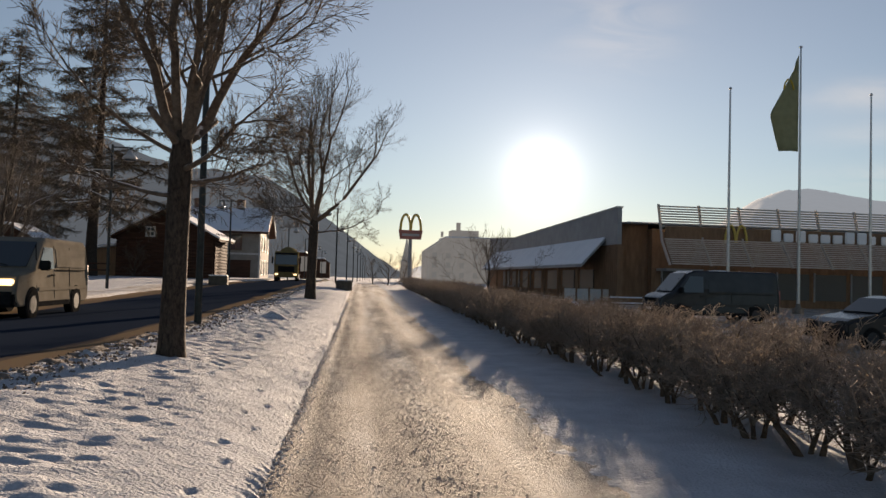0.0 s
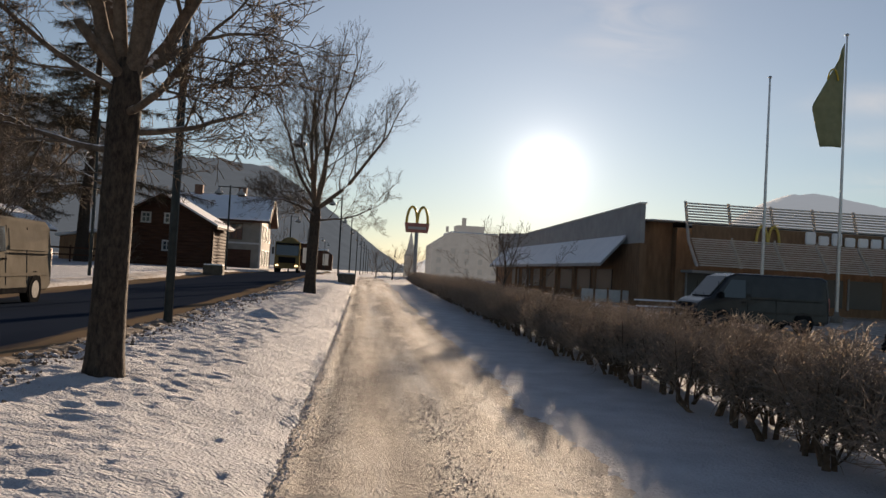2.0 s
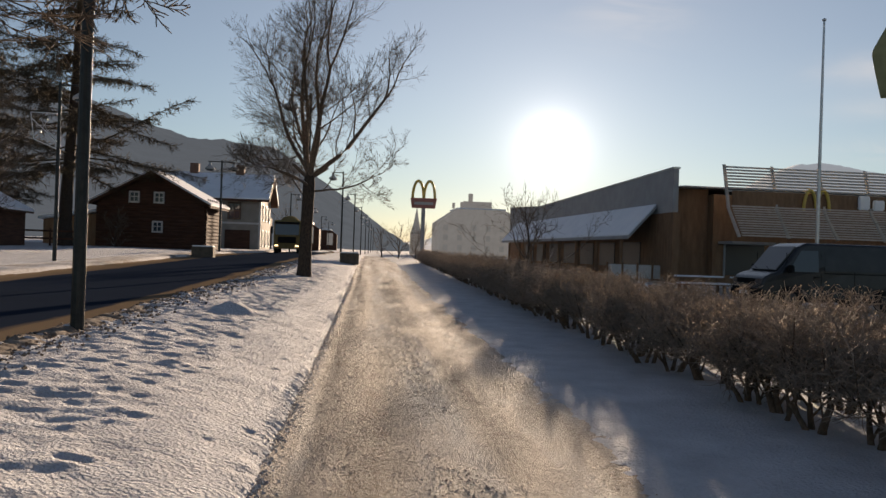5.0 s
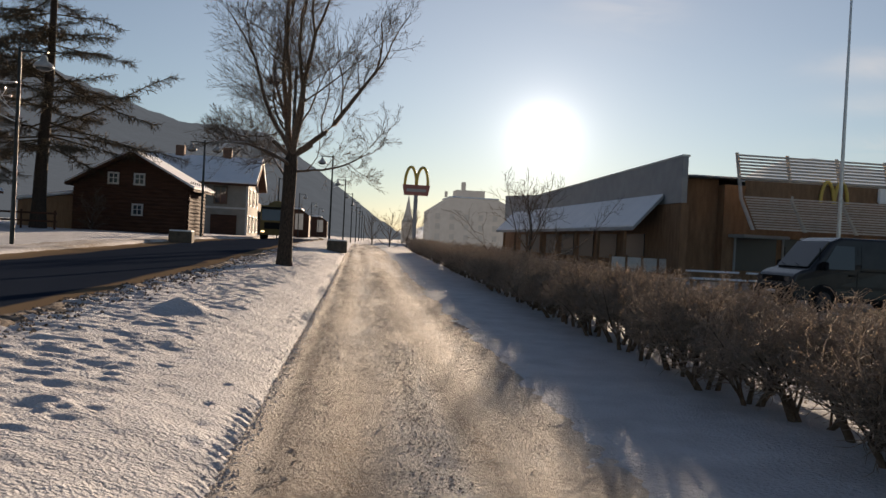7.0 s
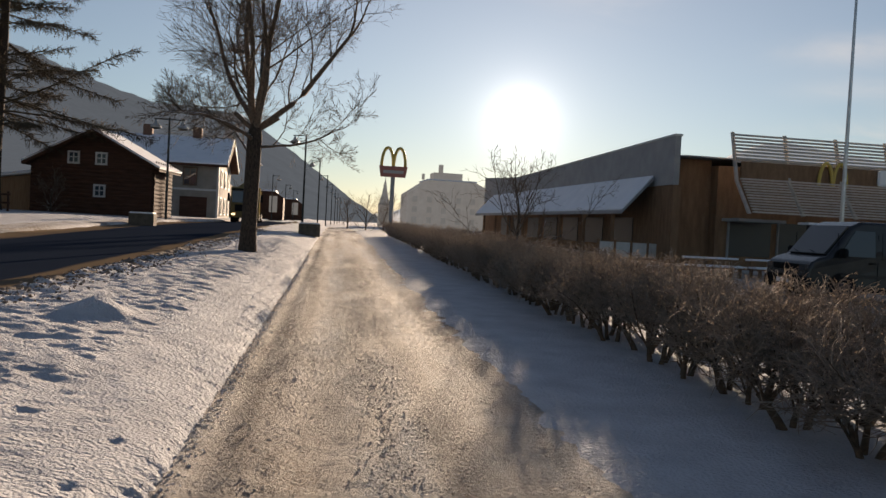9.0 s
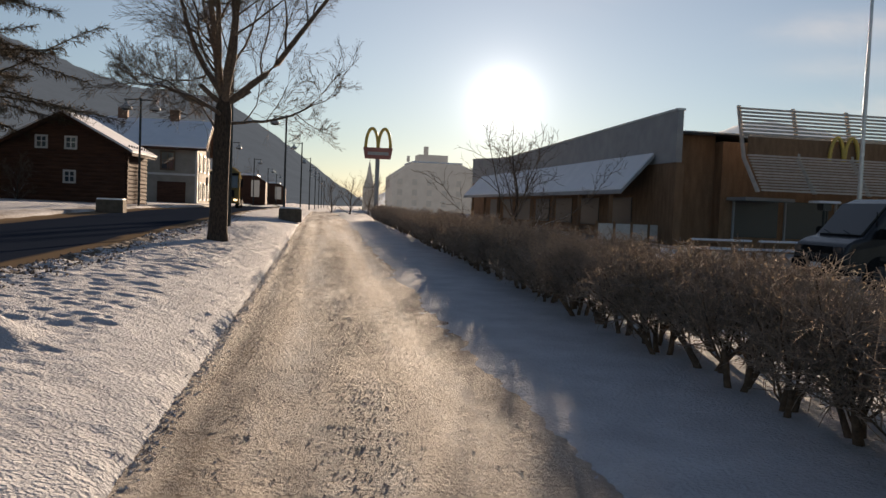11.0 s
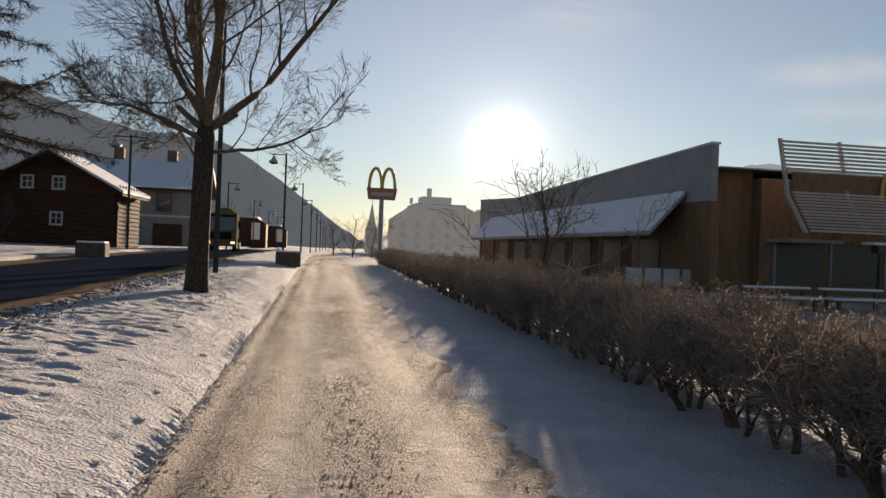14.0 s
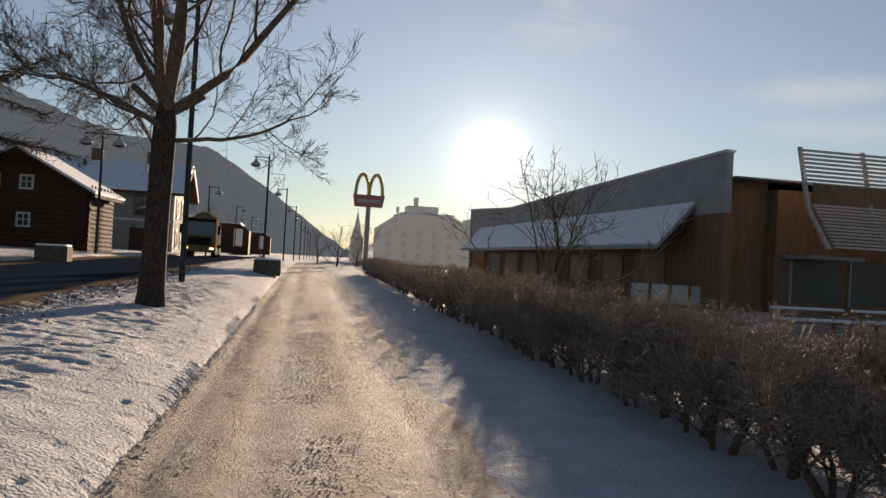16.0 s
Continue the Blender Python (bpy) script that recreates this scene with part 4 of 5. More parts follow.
# ---- pale house with its long eave towards the walker ----
pale_house = thing("pale_house", pose(-9.4, 105.0, 0.75) @ Matrix.Diagonal((1.27, 1.27, 1.27, 1)), "pale two-storey house with a long snowy roof", "house")
part("wall", prism([(0, -0.6), (0, 4.85), (5.2, 7.2), (10.4, 4.85), (10.4, -0.6)], "x", -10.5, 0.0), RENDER_WALL, pale_house)
part("roof_front", prism([(-0.55, 4.55), (5.2, 7.22), (5.2, 7.42), (-0.55, 4.75)], "x", -10.9, 0.75), BROWN_WOOD, pale_house)
part("roof_back", prism([(10.95, 4.55), (5.2, 7.22), (5.2, 7.42), (10.95, 4.75)], "x", -10.9, 0.75), BROWN_WOOD, pale_house)
part("roof_snow", prism([(-0.6, 4.76), (5.2, 7.43), (11.0, 4.76), (11.0, 4.88), (5.2, 7.57), (-0.6, 4.88)], "x", -10.92, 0.78), ROOF_SNOW, pale_house, "smooth snow on the roof")
part("barge_board", prism([(-0.6, 4.45), (5.2, 7.12), (5.2, 7.42), (-0.6, 4.74)], "x", 0.79, 0.84), BROWN_WOOD, pale_house, "dark barge board")
part("string_course", box(-10.5, 0.06, -0.06, 0.0, 2.45, 2.62, 0), WHITE_TRIM, pale_house)
part("corner_board", box(-0.14, 0.05, -0.05, 0.14, -0.5, 4.7, 0), WHITE_TRIM, pale_house)
for wx in (-2.4, -6.0):
    window(pale_house, wx, -0.01, 3.65, 0.95, 1.35, trim=BROWN_FRAME, label="dark brown framed window")
window(pale_house, -6.0, -0.01, 1.2, 0.95, 1.3, trim=BROWN_FRAME, label="dark brown framed window")
for wy in (2.0, 5.2, 8.4):
    for wz in (1.2, 3.65):
        window(pale_house, 0.01, wy, wz, 0.9, 1.35, "+x")
for cx in (-2.6, -7.0):
    part("chimney", box(cx - 0.4, cx + 0.4, 4.8, 5.6, 6.6, 8.4, 0.03), CHIMNEY_BRICK, pale_house, "short brick chimney")
part("garage_door", box(-3.2, -0.9, -0.05, 0.0, -0.4, 1.9, 0.01), BROWN_WOOD, pale_house, "dark boarded door")


# ---- roadside sign with two arches ----
pylon = thing("pylon_sign", at_ground(8.25, 88.0, 0, 0.30), "tall roadside sign with two arches over a dark red panel", "sign")
part("post", rod((0, 0, -0.6), (0, 0, 5.0), 0.2, n=16), REST_GREY, pylon)
part("panel", prism([(-1.15, 4.95), (1.15, 4.95), (1.32, 5.95), (-1.32, 5.95)], "y", -0.22, 0.22), RED, pylon, "dark red tapering panel")
part("panel_strip", box(-0.95, 0.95, -0.24, -0.225, 5.28, 5.56), LAMP_WHITE, pylon, "plain white lettering bar")
for s in (-1, 1):
    c = s * 0.57
    pts = [(c + 0.55 * math.cos(a), 0, 5.95 + 1.72 * math.sin(a)) for a in np.linspace(0, math.pi, 25)]
    part("arch", arc_tube(pts, 0.14, 8), YELLOW, pylon, "yellow arch")


# ---- restaurant ----
rest = thing("restaurant", pose(0, 0, 0), "low brown timber restaurant with slatted screens and grey roof walls", "restaurant")
part("main_block", box(19.9, 46.0, 48.6, 64.0, -0.2, 5.0), REST_WALL, rest)
part("connecting_wall", box(17.9, 19.9, 49.3, 60.0, -0.2, 5.3), REST_WALL, rest)
part("long_wall", box(17.6, 18.0, 48.5, 90.0, -0.2, 4.0), REST_WALL, rest)
part("long_parapet", prism([(48.45, 3.95), (48.45, 6.25), (77.5, 5.65), (90.0, 6.2), (90.0, 3.95)], "x", 17.55, 17.84), REST_GREY, rest, "grey roof wall")
part("parapet_cap", prism([(48.4, 6.25), (77.5, 5.65), (90.0, 6.2), (90.0, 6.28), (77.5, 5.75), (48.4, 6.35)], "x", 17.5, 17.9), ALU, rest, "metal coping")
part("flat_roof", box(17.86, 46.0, 48.3, 66.0, 5.3, 5.36), REST_GREY, rest)
part("roof_snow", box(18.4, 45.8, 49.0, 65.8, 5.37, 5.45, 0.02), ROOF_SNOW, rest, "thin roof snow")
lean = part("side_roof", prism([(17.5, 4.25), (15.9, 2.5), (15.9, 2.65), (17.5, 4.4)], "y", 50.5, 86.0), REST_GREY, rest, "steep lower roof")
part("side_roof_snow", prism([(17.5, 4.41), (15.95, 2.7), (15.95, 2.78), (17.5, 4.49)], "y", 50.6, 85.9), ROOF_SNOW, lean, "thin snow on the lower roof")
for k in range(8):
    yy = 52 + k * 4.4
    part("side_post", box(16.0, 16.16, yy, yy + 0.16, -0.1, 2.5), REST_WALL, rest)
for k in range(7):
    yy = 53 + k * 4.4
    part("side_window", box(17.55, 17.6, yy, yy + 3.0, 0.9, 2.4), SHOP_GLASS, rest, "dark side window")
for k in range(7):
    x0 = 20.6 + k * 2.6
    fw = part("front_window", box(x0, x0 + 2.2, 48.55, 48.6, 0.7, 2.4), SHOP_GLASS, rest, "dark front window")
    part("window_frame", box(x0 - 0.08, x0, 48.5, 48.62, 0.6, 2.5), REST_GREY, fw)
part("door_canopy", box(20.2, 22.6, 47.0, 48.6, 2.35, 2.5, 0.02), REST_GREY, rest)
# slatted screen: upper part nearly upright, lower part leaning out
SCR0, SCR1 = 19.6, 46.0
for k in range(9):
    f = k / 8
    z, yy = 6.28 - f * 1.25, 46.8 - 0.35 * f
    part("slat", box(SCR0, SCR1, yy - 0.03, yy + 0.03, z - 0.045, z + 0.045), SLAT, rest)
for k in range(13):
    f = k / 12
    z, yy = 4.25 - f * 1.5, 46.2 - 1.2 * f
    part("slat", box(SCR0 + 0.1, SCR1, yy - 0.05, yy + 0.05, z - 0.035, z + 0.035), SLAT, rest)
k = 0
while SCR0 + 2.6 * k < SCR1:
    xx = SCR0 + 2.6 * k
    part("screen_post", prism([(46.92, 6.42), (46.28, 4.15), (45.05, 2.68), (45.2, 2.66), (46.42, 4.15), (47.05, 6.42)], "x", xx - 0.06, xx + 0.06), SLAT, rest)
    k += 1
part("sign_board", box(SCR0 + 0.2, SCR1, 46.36, 46.44, 4.3, 5.05), REST_WALL, rest, "dark brown sign band")
# white plain blocks for the lettering, two yellow arches as a mark
for i in range(10):
    x0 = 26.6 + i * 0.82
    part("letter_block", box(x0, x0 + (0.42 if i == 8 else 0.62), 46.16, 46.34, 4.32, 5.05 if i in (0, 2, 6, 7) else 4.85, 0.05), WHITE, rest, "plain white block of the lettering")
for s in (-1, 1):
    pts = [(24.3 + s * 0.36 + 0.34 * math.cos(a), 46.25, 4.15 + 1.05 * math.sin(a)) for a in np.linspace(0, math.pi, 17)]
    part("arch_mark", arc_tube(pts, 0.085, 8), YELLOW, rest, "yellow arch")


def flagpole(x, y, h, flag=False):
    z = ground_z(x, y)
    p = thing("flagpole", pose(x, y, z), "slender white flagpole" + (" flying a limp olive banner" if flag else " with nothing on it"), "flagpole", "flagpoles before the restaurant")
    part("pole", rod((0, 0, -0.1), (0, 0, h), 0.10, 0.045, 10), ALU, p)
    part("finial", lathe([(0.03, -0.08), (0.09, -0.03), (0.09, 0.03), (0.03, 0.08)], 10, at=(0, 0, h + 0.06)), ALU, p)
    part("foot", lathe([(0.3, -0.1), (0.3, 0.3), (0.14, 0.42), (0.12, 0.6)], 12), CONCRETE, p)
    if flag:
        bm = bmesh.new()
        n, k = 14, 26
        g = {}
        for i in range(n + 1):
            for j in range(k + 1):
                s, t = i / n, j / k
                w = (0.22 + 1.4 * min(1, 1.7 * t + 0.05)) if t < 0.6 else 1.62 - 0.55 * (t - 0.6) / 0.4
                g[i, j] = bm.verts.new((-0.1 - w * s, 0.16 * math.sin(5 * s + 3 * t) * s, h - 0.35 - 5.4 * t - 0.4 * s * (1 - t) * 1.8))
        for i in range(n):
            for j in range(k):
                bm.faces.new((g[i, j], g[i + 1, j], g[i + 1, j + 1], g[i, j + 1])).smooth = True
        fl = part("flag", bm, FLAG, p, "olive cloth banner with a faded yellow mark")
        sm = fl.modifiers.new("thickness", "SOLIDIFY")
        sm.thickness = 0.012
        mk = bmesh.new()
        pts = [(-0.75 + 0.3 * math.cos(a), -0.09, h - 2.6 + 0.8 * math.sin(a)) for a in np.linspace(0.3, math.pi - 0.3, 11)]
        part("flag_mark", arc_tube(pts, 0.045, 6, mk), FLAG_YELLOW, fl)


flagpole(21.1, 41.0, 12.15)
flagpole(25.2, 41.0, 14.7, True)
flagpole(29.45, 41.0, 12.3)


# ---- vehicles ----
def wheel(parent, x, y, r=0.34, w=0.22):
    bm = rod((x - w / 2, y, r), (x + w / 2, y, r), r, n=24)
    ty = part("wheel", bm, RUBBER, parent)
    s = 1 if x > 0 else -1
    part("rim", rod((x + s * (w / 2 - 0.03), y, r), (x + s * (w / 2 + 0.012), y, r), r * 0.62, n=16), RIM, ty, "metal rim")


def van(m, paint, label, lights, length=5.0, height=1.98, nose=0.98):
    """A panel van with its front towards -y; nose: how long the bonnet is."""
    v = thing("van", m, label, "van")
    L, hw, k = length, 0.95, nose
    side = [(0.0, 0.42), (-0.03, 0.62), (0.0, 0.82), (0.10, 1.02), (k * 0.6, 1.14), (k, 1.2), (k + 0.66, height - 0.12), (k + 0.95, height), (L - 0.25, height), (L - 0.06, height - 0.12), (L, 1.1), (L, 0.42), (L - 0.2, 0.3), (0.2, 0.3)]
    bm = bmesh.new()
    rings = []
    for x, inset in ((-hw, 0.05), (-hw + 0.06, 0.0), (hw - 0.06, 0.0), (hw, 0.05)):     # the roof and nose draw in towards the sides
        ring = []
        for y, z in side:
            tuck = 0.10 * max(0.0, (z - 1.15) / (height - 1.15))
            ring.append(bm.verts.new((x * (1 - tuck), y + inset * (1 if y < L / 2 else -1), z - (inset if z > 1.1 else -inset * 0.5))))
        rings.append(ring)
    n = len(side)
    for a, b in zip(rings, rings[1:]):
        for i in range(n):
            bm.faces.new((a[i], a[(i + 1) % n], b[(i + 1) % n], b[i]))
    bm.faces.new(list(reversed(rings[0])))
    bm.faces.new(rings[-1])
    bmesh.ops.recalc_face_normals(bm, faces=bm.faces)
    body = part("body", bm, paint, v)
    bev = body.modifiers.new("rounding", "BEVEL")
    bev.width, bev.segments, bev.limit_method = 0.035, 2, "ANGLE"
    part("windscreen", prism([(k + 0.03, 1.235), (k + 0.62, height - 0.16), (k + 0.60, height - 0.115), (k - 0.02, 1.245)], "x", -0.76, 0.76), GLASS if lights else SHOP_GLASS, v, "dark windscreen")
    for s in (-1, 1):
        def flank(outline, depth=0.010):
            """A thin plate lying on the van's side, leaning in as the side does."""
            bm = prism(outline, "x", s * (hw - 0.02), s * (hw + depth))
            for q in bm.verts:
                q.co.x *= 1 - 0.10 * max(0.0, (q.co.z - 1.15) / (height - 1.15))
            return bm
        part("side_window", flank([(k + 0.30, 1.2), (k + 0.74, height - 0.24), (k + 1.30, height - 0.24), (k + 1.30, 1.2)]), GLASS, v, "dark cab window")
        part("side_panel", flank([(k + 1.52, 1.25), (k + 1.52, height - 0.26), (L - 0.35, height - 0.26), (L - 0.28, 1.25)], 0.006), paint, v, "pressed blank panel")
        part("rub_strip", flank([(k + 0.35, 0.66), (k + 0.35, 0.74), (L - 0.2, 0.74), (L - 0.2, 0.66)], 0.014), paint, v)
        for y0 in (k + 0.26, k + 1.40, k + 2.52):
            part("door_seam", flank([(y0, 0.46), (y0, 1.78), (y0 + 0.014, 1.78), (y0 + 0.014, 0.46)], 0.004), BLACK, v)
        part("sliding_rail", flank([(k + 1.5, 1.16), (k + 1.5, 1.185), (L - 0.3, 1.185), (L - 0.3, 1.16)], 0.006), BLACK, v)
        part("door_handle", flank([(k + 1.16, 1.02), (k + 1.16, 1.06), (k + 1.32, 1.06), (k + 1.32, 1.02)], 0.03), BLACK, v)
        part("mirror", box(s * 1.10 - 0.12, s * 1.10 + 0.12, k + 0.22, k + 0.36, 1.16, 1.40, 0.03), BLACK, v)
        part("headlight", box(s * 0.72 - 0.17, s * 0.72 + 0.17, -0.035, 0.10, 0.80, 0.95, 0.03), LIGHT_ON if lights else GLASS, v, "headlight")
        part("tail_light", box(s * 0.88 - 0.07, s * 0.88 + 0.05, L - 0.08, L + 0.015, 0.85, 1.35, 0.02), RED, v, "red tail light")
        part("sill", box(s * 0.93 - 0.03, s * 0.93 + 0.03, 1.3, L - 1.5, 0.27, 0.40, 0.01), BLACK, v)
        for yy in (0.95, L - 1.05):
            part("wheel_arch", rod((s * 0.945, yy, 0.36), (s * 0.958, yy, 0.36), 0.41, n=24), BLACK, v)
            wheel(v, s * 0.86, yy)
    part("grille", box(-0.52, 0.52, -0.05, 0.03, 0.80, 0.95, 0.01), BLACK, v)
    part("bumper", box(-0.93, 0.93, -0.09, 0.25, 0.30, 0.66, 0.06), BLACK, v)
    part("number_plate", box(-0.26, 0.26, -0.105, -0.09, 0.45, 0.56), WHITE, v, "white number plate")
    for s in (-1, 1):
        part("wiper", rod((s * 0.35, k - 0.01, 1.262), (s * 0.35 - 0.45, k + 0.10, 1.36), 0.012, n=6), BLACK, v)
    return v


van(at_ground(-8.1, 19.5, -1.5, 0.02), VAN_PAINT, "dusty grey-beige panel van with lit headlights on the road", True)
van(at_ground(13.1, 32.0, -90, 0.05), DARK_PAINT, "dark parked van behind the hedge", False, 5.2, 2.1, 0.55)


def hatchback(m, label):
    """A small parked car, nose towards -x."""
    v = thing("car", m, label, "car")
    side = [(0.0, 0.35), (0.02, 0.7), (0.25, 0.82), (1.1, 0.95), (1.75, 1.36), (2.2, 1.44), (3.2, 1.4), (3.9, 1.0), (4.05, 0.85), (4.05, 0.35), (3.8, 0.25), (0.2, 0.25)]
    bm = prism([(x, z) for x, z in side], "y", -0.86, 0.86)
    bmesh.ops.bevel(bm, geom=[e for e in bm.edges if abs((e.verts[0].co - e.verts[1].co).y) < 0.1], offset=0.08, segments=3, affect="EDGES")
    part("body", bm, DARK_PAINT, v)
    part("windscreen", prism([(1.16, 0.99), (1.72, 1.34), (1.69, 1.37), (1.12, 1.0)], "y", -0.7, 0.7), SHOP_GLASS, v, "dull windscreen")
    for s in (-1, 1):
        y0, y1 = (0.85, 0.866) if s > 0 else (-0.866, -0.85)
        part("side_window", prism([(1.45, 0.98), (1.85, 1.32), (3.1, 1.3), (3.5, 0.98)], "y", y0, y1), SHOP_GLASS, v)
        part("headlight", box(0.0, 0.14, s * 0.62 - 0.16, s * 0.62 + 0.16, 0.62, 0.76, 0.03), SHOP_GLASS, v)
        part("mirror", box(1.5, 1.62, s * 0.98 - 0.09, s * 0.98 + 0.09, 0.95, 1.1, 0.03), BLACK, v)
        for xx in (0.8, 3.25):
            w = part("wheel", rod((xx, s * 0.78 - 0.1, 0.3), (xx, s * 0.78 + 0.1, 0.3), 0.3, n=20), RUBBER, v)
            part("rim", rod((xx, s * 0.89 - 0.02, 0.3), (xx, s * 0.89 + 0.005, 0.3), 0.18, n=14), RIM, w)
    part("bumper", box(-0.05, 0.3, -0.84, 0.84, 0.28, 0.5, 0.04), BLACK, v)


hatchback(at_ground(13.3, 20.4, 4, 0.05), "dark small car parked behind the hedge")

truck = thing("concrete_mixer_truck", at_ground(-4.9, 85.0, 1.0, 0.02), "yellow concrete mixer truck with lit headlights on the road", "truck")
bm = prism([(0.0, 0.55), (0.0, 1.6), (0.12, 2.95), (0.3, 3.1), (2.1, 3.1), (2.1, 0.55)], "x", -1.22, 1.22)
part("cab", bm, TRUCK_YELLOW, truck, "yellow cab")
part("windscreen", prism([(-0.01, 1.72), (0.08, 2.75), (0.12, 2.75), (0.03, 1.72)], "x", -1.1, 1.1), GLASS, truck, "dark windscreen")
part("grille", box(-0.85, 0.85, -0.04, 0.02, 0.95, 1.55, 0.02), BLACK, truck)
part("bumper", box(-1.24, 1.24, -0.12, 0.3, 0.4, 0.85, 0.06), TRUCK_YELLOW, truck)
part("sun_visor", box(-1.15, 1.15, -0.16, 0.12, 2.78, 2.95, 0.03), BLACK, truck)
for s in (-1, 1):
    part("headlight", box(s * 0.95 - 0.16, s * 0.95 + 0.16, -0.15, -0.08, 0.62, 0.78, 0.02), LIGHT_ON, truck, "lit headlight")
    part("mirror", box(s * 1.42 - 0.09, s * 1.42 + 0.09, 0.1, 0.22, 1.8, 2.5, 0.03), BLACK, truck)
    part("side_window", box(s * 1.215 - 0.012, s * 1.215 + 0.012, 0.5, 1.5, 1.75, 2.6), GLASS, truck)
    for yy in (0.9, 2.6, 5.8, 7.2):
        wheel(truck, s * 1.06, yy, 0.5, 0.32)
part("chassis", box(-0.5, 0.5, 0.6, 8.6, 0.6, 0.95, 0.03), BLACK, truck)
drum = lathe([(0.35, 0), (0.8, 0.5), (1.18, 1.8), (1.18, 3.0), (0.75, 4.8), (0.5, 5.4)], 24)
bmesh.ops.transform(drum, matrix=Matrix.Translation((0, 2.6, 1.95)) @ Matrix.Rotation(radians(-78), 4, "X"), verts=drum.verts)
part("drum", drum, TRUCK_YELLOW, truck, "tilted mixing drum")
part("chute", prism([(8.0, 1.6), (8.9, 1.1), (8.95, 1.25), (8.0, 2.4)], "x", -0.4, 0.4), ALU, truck)


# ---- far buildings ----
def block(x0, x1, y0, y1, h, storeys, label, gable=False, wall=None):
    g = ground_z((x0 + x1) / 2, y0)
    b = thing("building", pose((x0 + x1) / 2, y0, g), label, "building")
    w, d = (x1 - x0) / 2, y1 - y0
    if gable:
        part("wall", prism([(-w, -1), (w, -1), (w, h * 0.8), (w * 0.55, h), (-w * 0.55, h), (-w, h * 0.72)], "y", 0, d), wall or HAZED_WALL, b)
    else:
        part("wall", box(-w, w, 0, d, -1, h), HAZED_WALL, b)
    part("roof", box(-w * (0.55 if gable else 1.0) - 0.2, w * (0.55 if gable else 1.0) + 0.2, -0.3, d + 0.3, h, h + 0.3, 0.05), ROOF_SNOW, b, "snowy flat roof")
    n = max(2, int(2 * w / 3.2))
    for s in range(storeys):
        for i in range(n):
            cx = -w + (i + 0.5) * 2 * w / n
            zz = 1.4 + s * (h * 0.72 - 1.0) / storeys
            fr = part("window", box(cx - 0.7, cx + 0.7, -0.08, 0.0, zz - 0.1, zz + 1.5), HAZED_WALL, b)
            part("pane", box(cx - 0.58, cx + 0.58, -0.11, -0.085, zz, zz + 1.38), HAZED_PANE, fr)
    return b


# walls, panes and spire roof carry their haze as a glow in the material
fb = block(23.2, 44, 200, 214, 11.5, 3, "three-storey building with a stepped roof, pale with haze, far down the street", True)
part("roof_house", box(-4, 3, 3, 9, 11.8, 13.6, 0.05), HAZED_WALL, fb)
part("chimney", box(-2.6, -1.6, 4, 5, 13.6, 15.6, 0.05), HAZED_WALL, fb)
part("chimney", box(-6.6, -6.0, 4, 5, 11.8, 13.2, 0.05), HAZED_WALL, fb)
block(44, 62, 190, 210, 11.0, 3, "flat-roofed building, pale with haze, far down the street")
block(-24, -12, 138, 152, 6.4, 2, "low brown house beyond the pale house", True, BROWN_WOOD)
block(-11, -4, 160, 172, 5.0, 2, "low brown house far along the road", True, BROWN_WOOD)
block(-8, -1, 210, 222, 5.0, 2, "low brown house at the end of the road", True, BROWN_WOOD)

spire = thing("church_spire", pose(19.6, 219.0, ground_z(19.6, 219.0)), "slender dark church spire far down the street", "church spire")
part("tower", box(-1.5, 1.5, -1.5, 1.5, -0.5, 5.5, 0.05), HAZED_WALL, spire)
part("spire_roof", lathe([(1.75, 5.4), (1.3, 6.2), (0.75, 8.4), (0.3, 11.0), (0.05, 12.4)], 8), HAZED_SLATE, spire, "steep dark roof")
part("cross", rod((0, 0, 12.3), (0, 0, 13.2), 0.06, n=6), HAZED_SLATE, spire)

# ---- small trees and bushes ----
broad_tree(at_ground(7.45, 38.4, 60), 31, 4.3, 3.5, 0.065, 1.2, "small bare ornamental tree with arching limbs behind the hedge", twigs=0.6)
broad_tree(at_ground(-16.0, 41.0, 10), 32, 8.2, 2.4, 0.12, 2.6, "slim bare tree beyond the road", "bare trees across the road", 0.8)
broad_tree(at_ground(-25.0, 54.0, 80), 33, 14.0, 4.2, 0.2, 3.2, "tall bare tree with dense twigs beyond the road", "bare trees across the road", 1.1)
broad_tree(at_ground(-30.0, 63.0, 130), 34, 16.0, 4.8, 0.24, 3.0, "tall bare tree with dense twigs beyond the road", "bare trees across the road", 1.1)
broad_tree(at_ground(-23.5, 64.0, 200), 35, 11.0, 3.6, 0.16, 2.4, "bare tree with dense twigs beside the larch", "bare trees across the road", 1.0)
broad_tree(at_ground(-16.8, 71.5, 0), 36, 3.2, 1.5, 0.05, 0.7, "small bare bush against the log house", twigs=0.6)


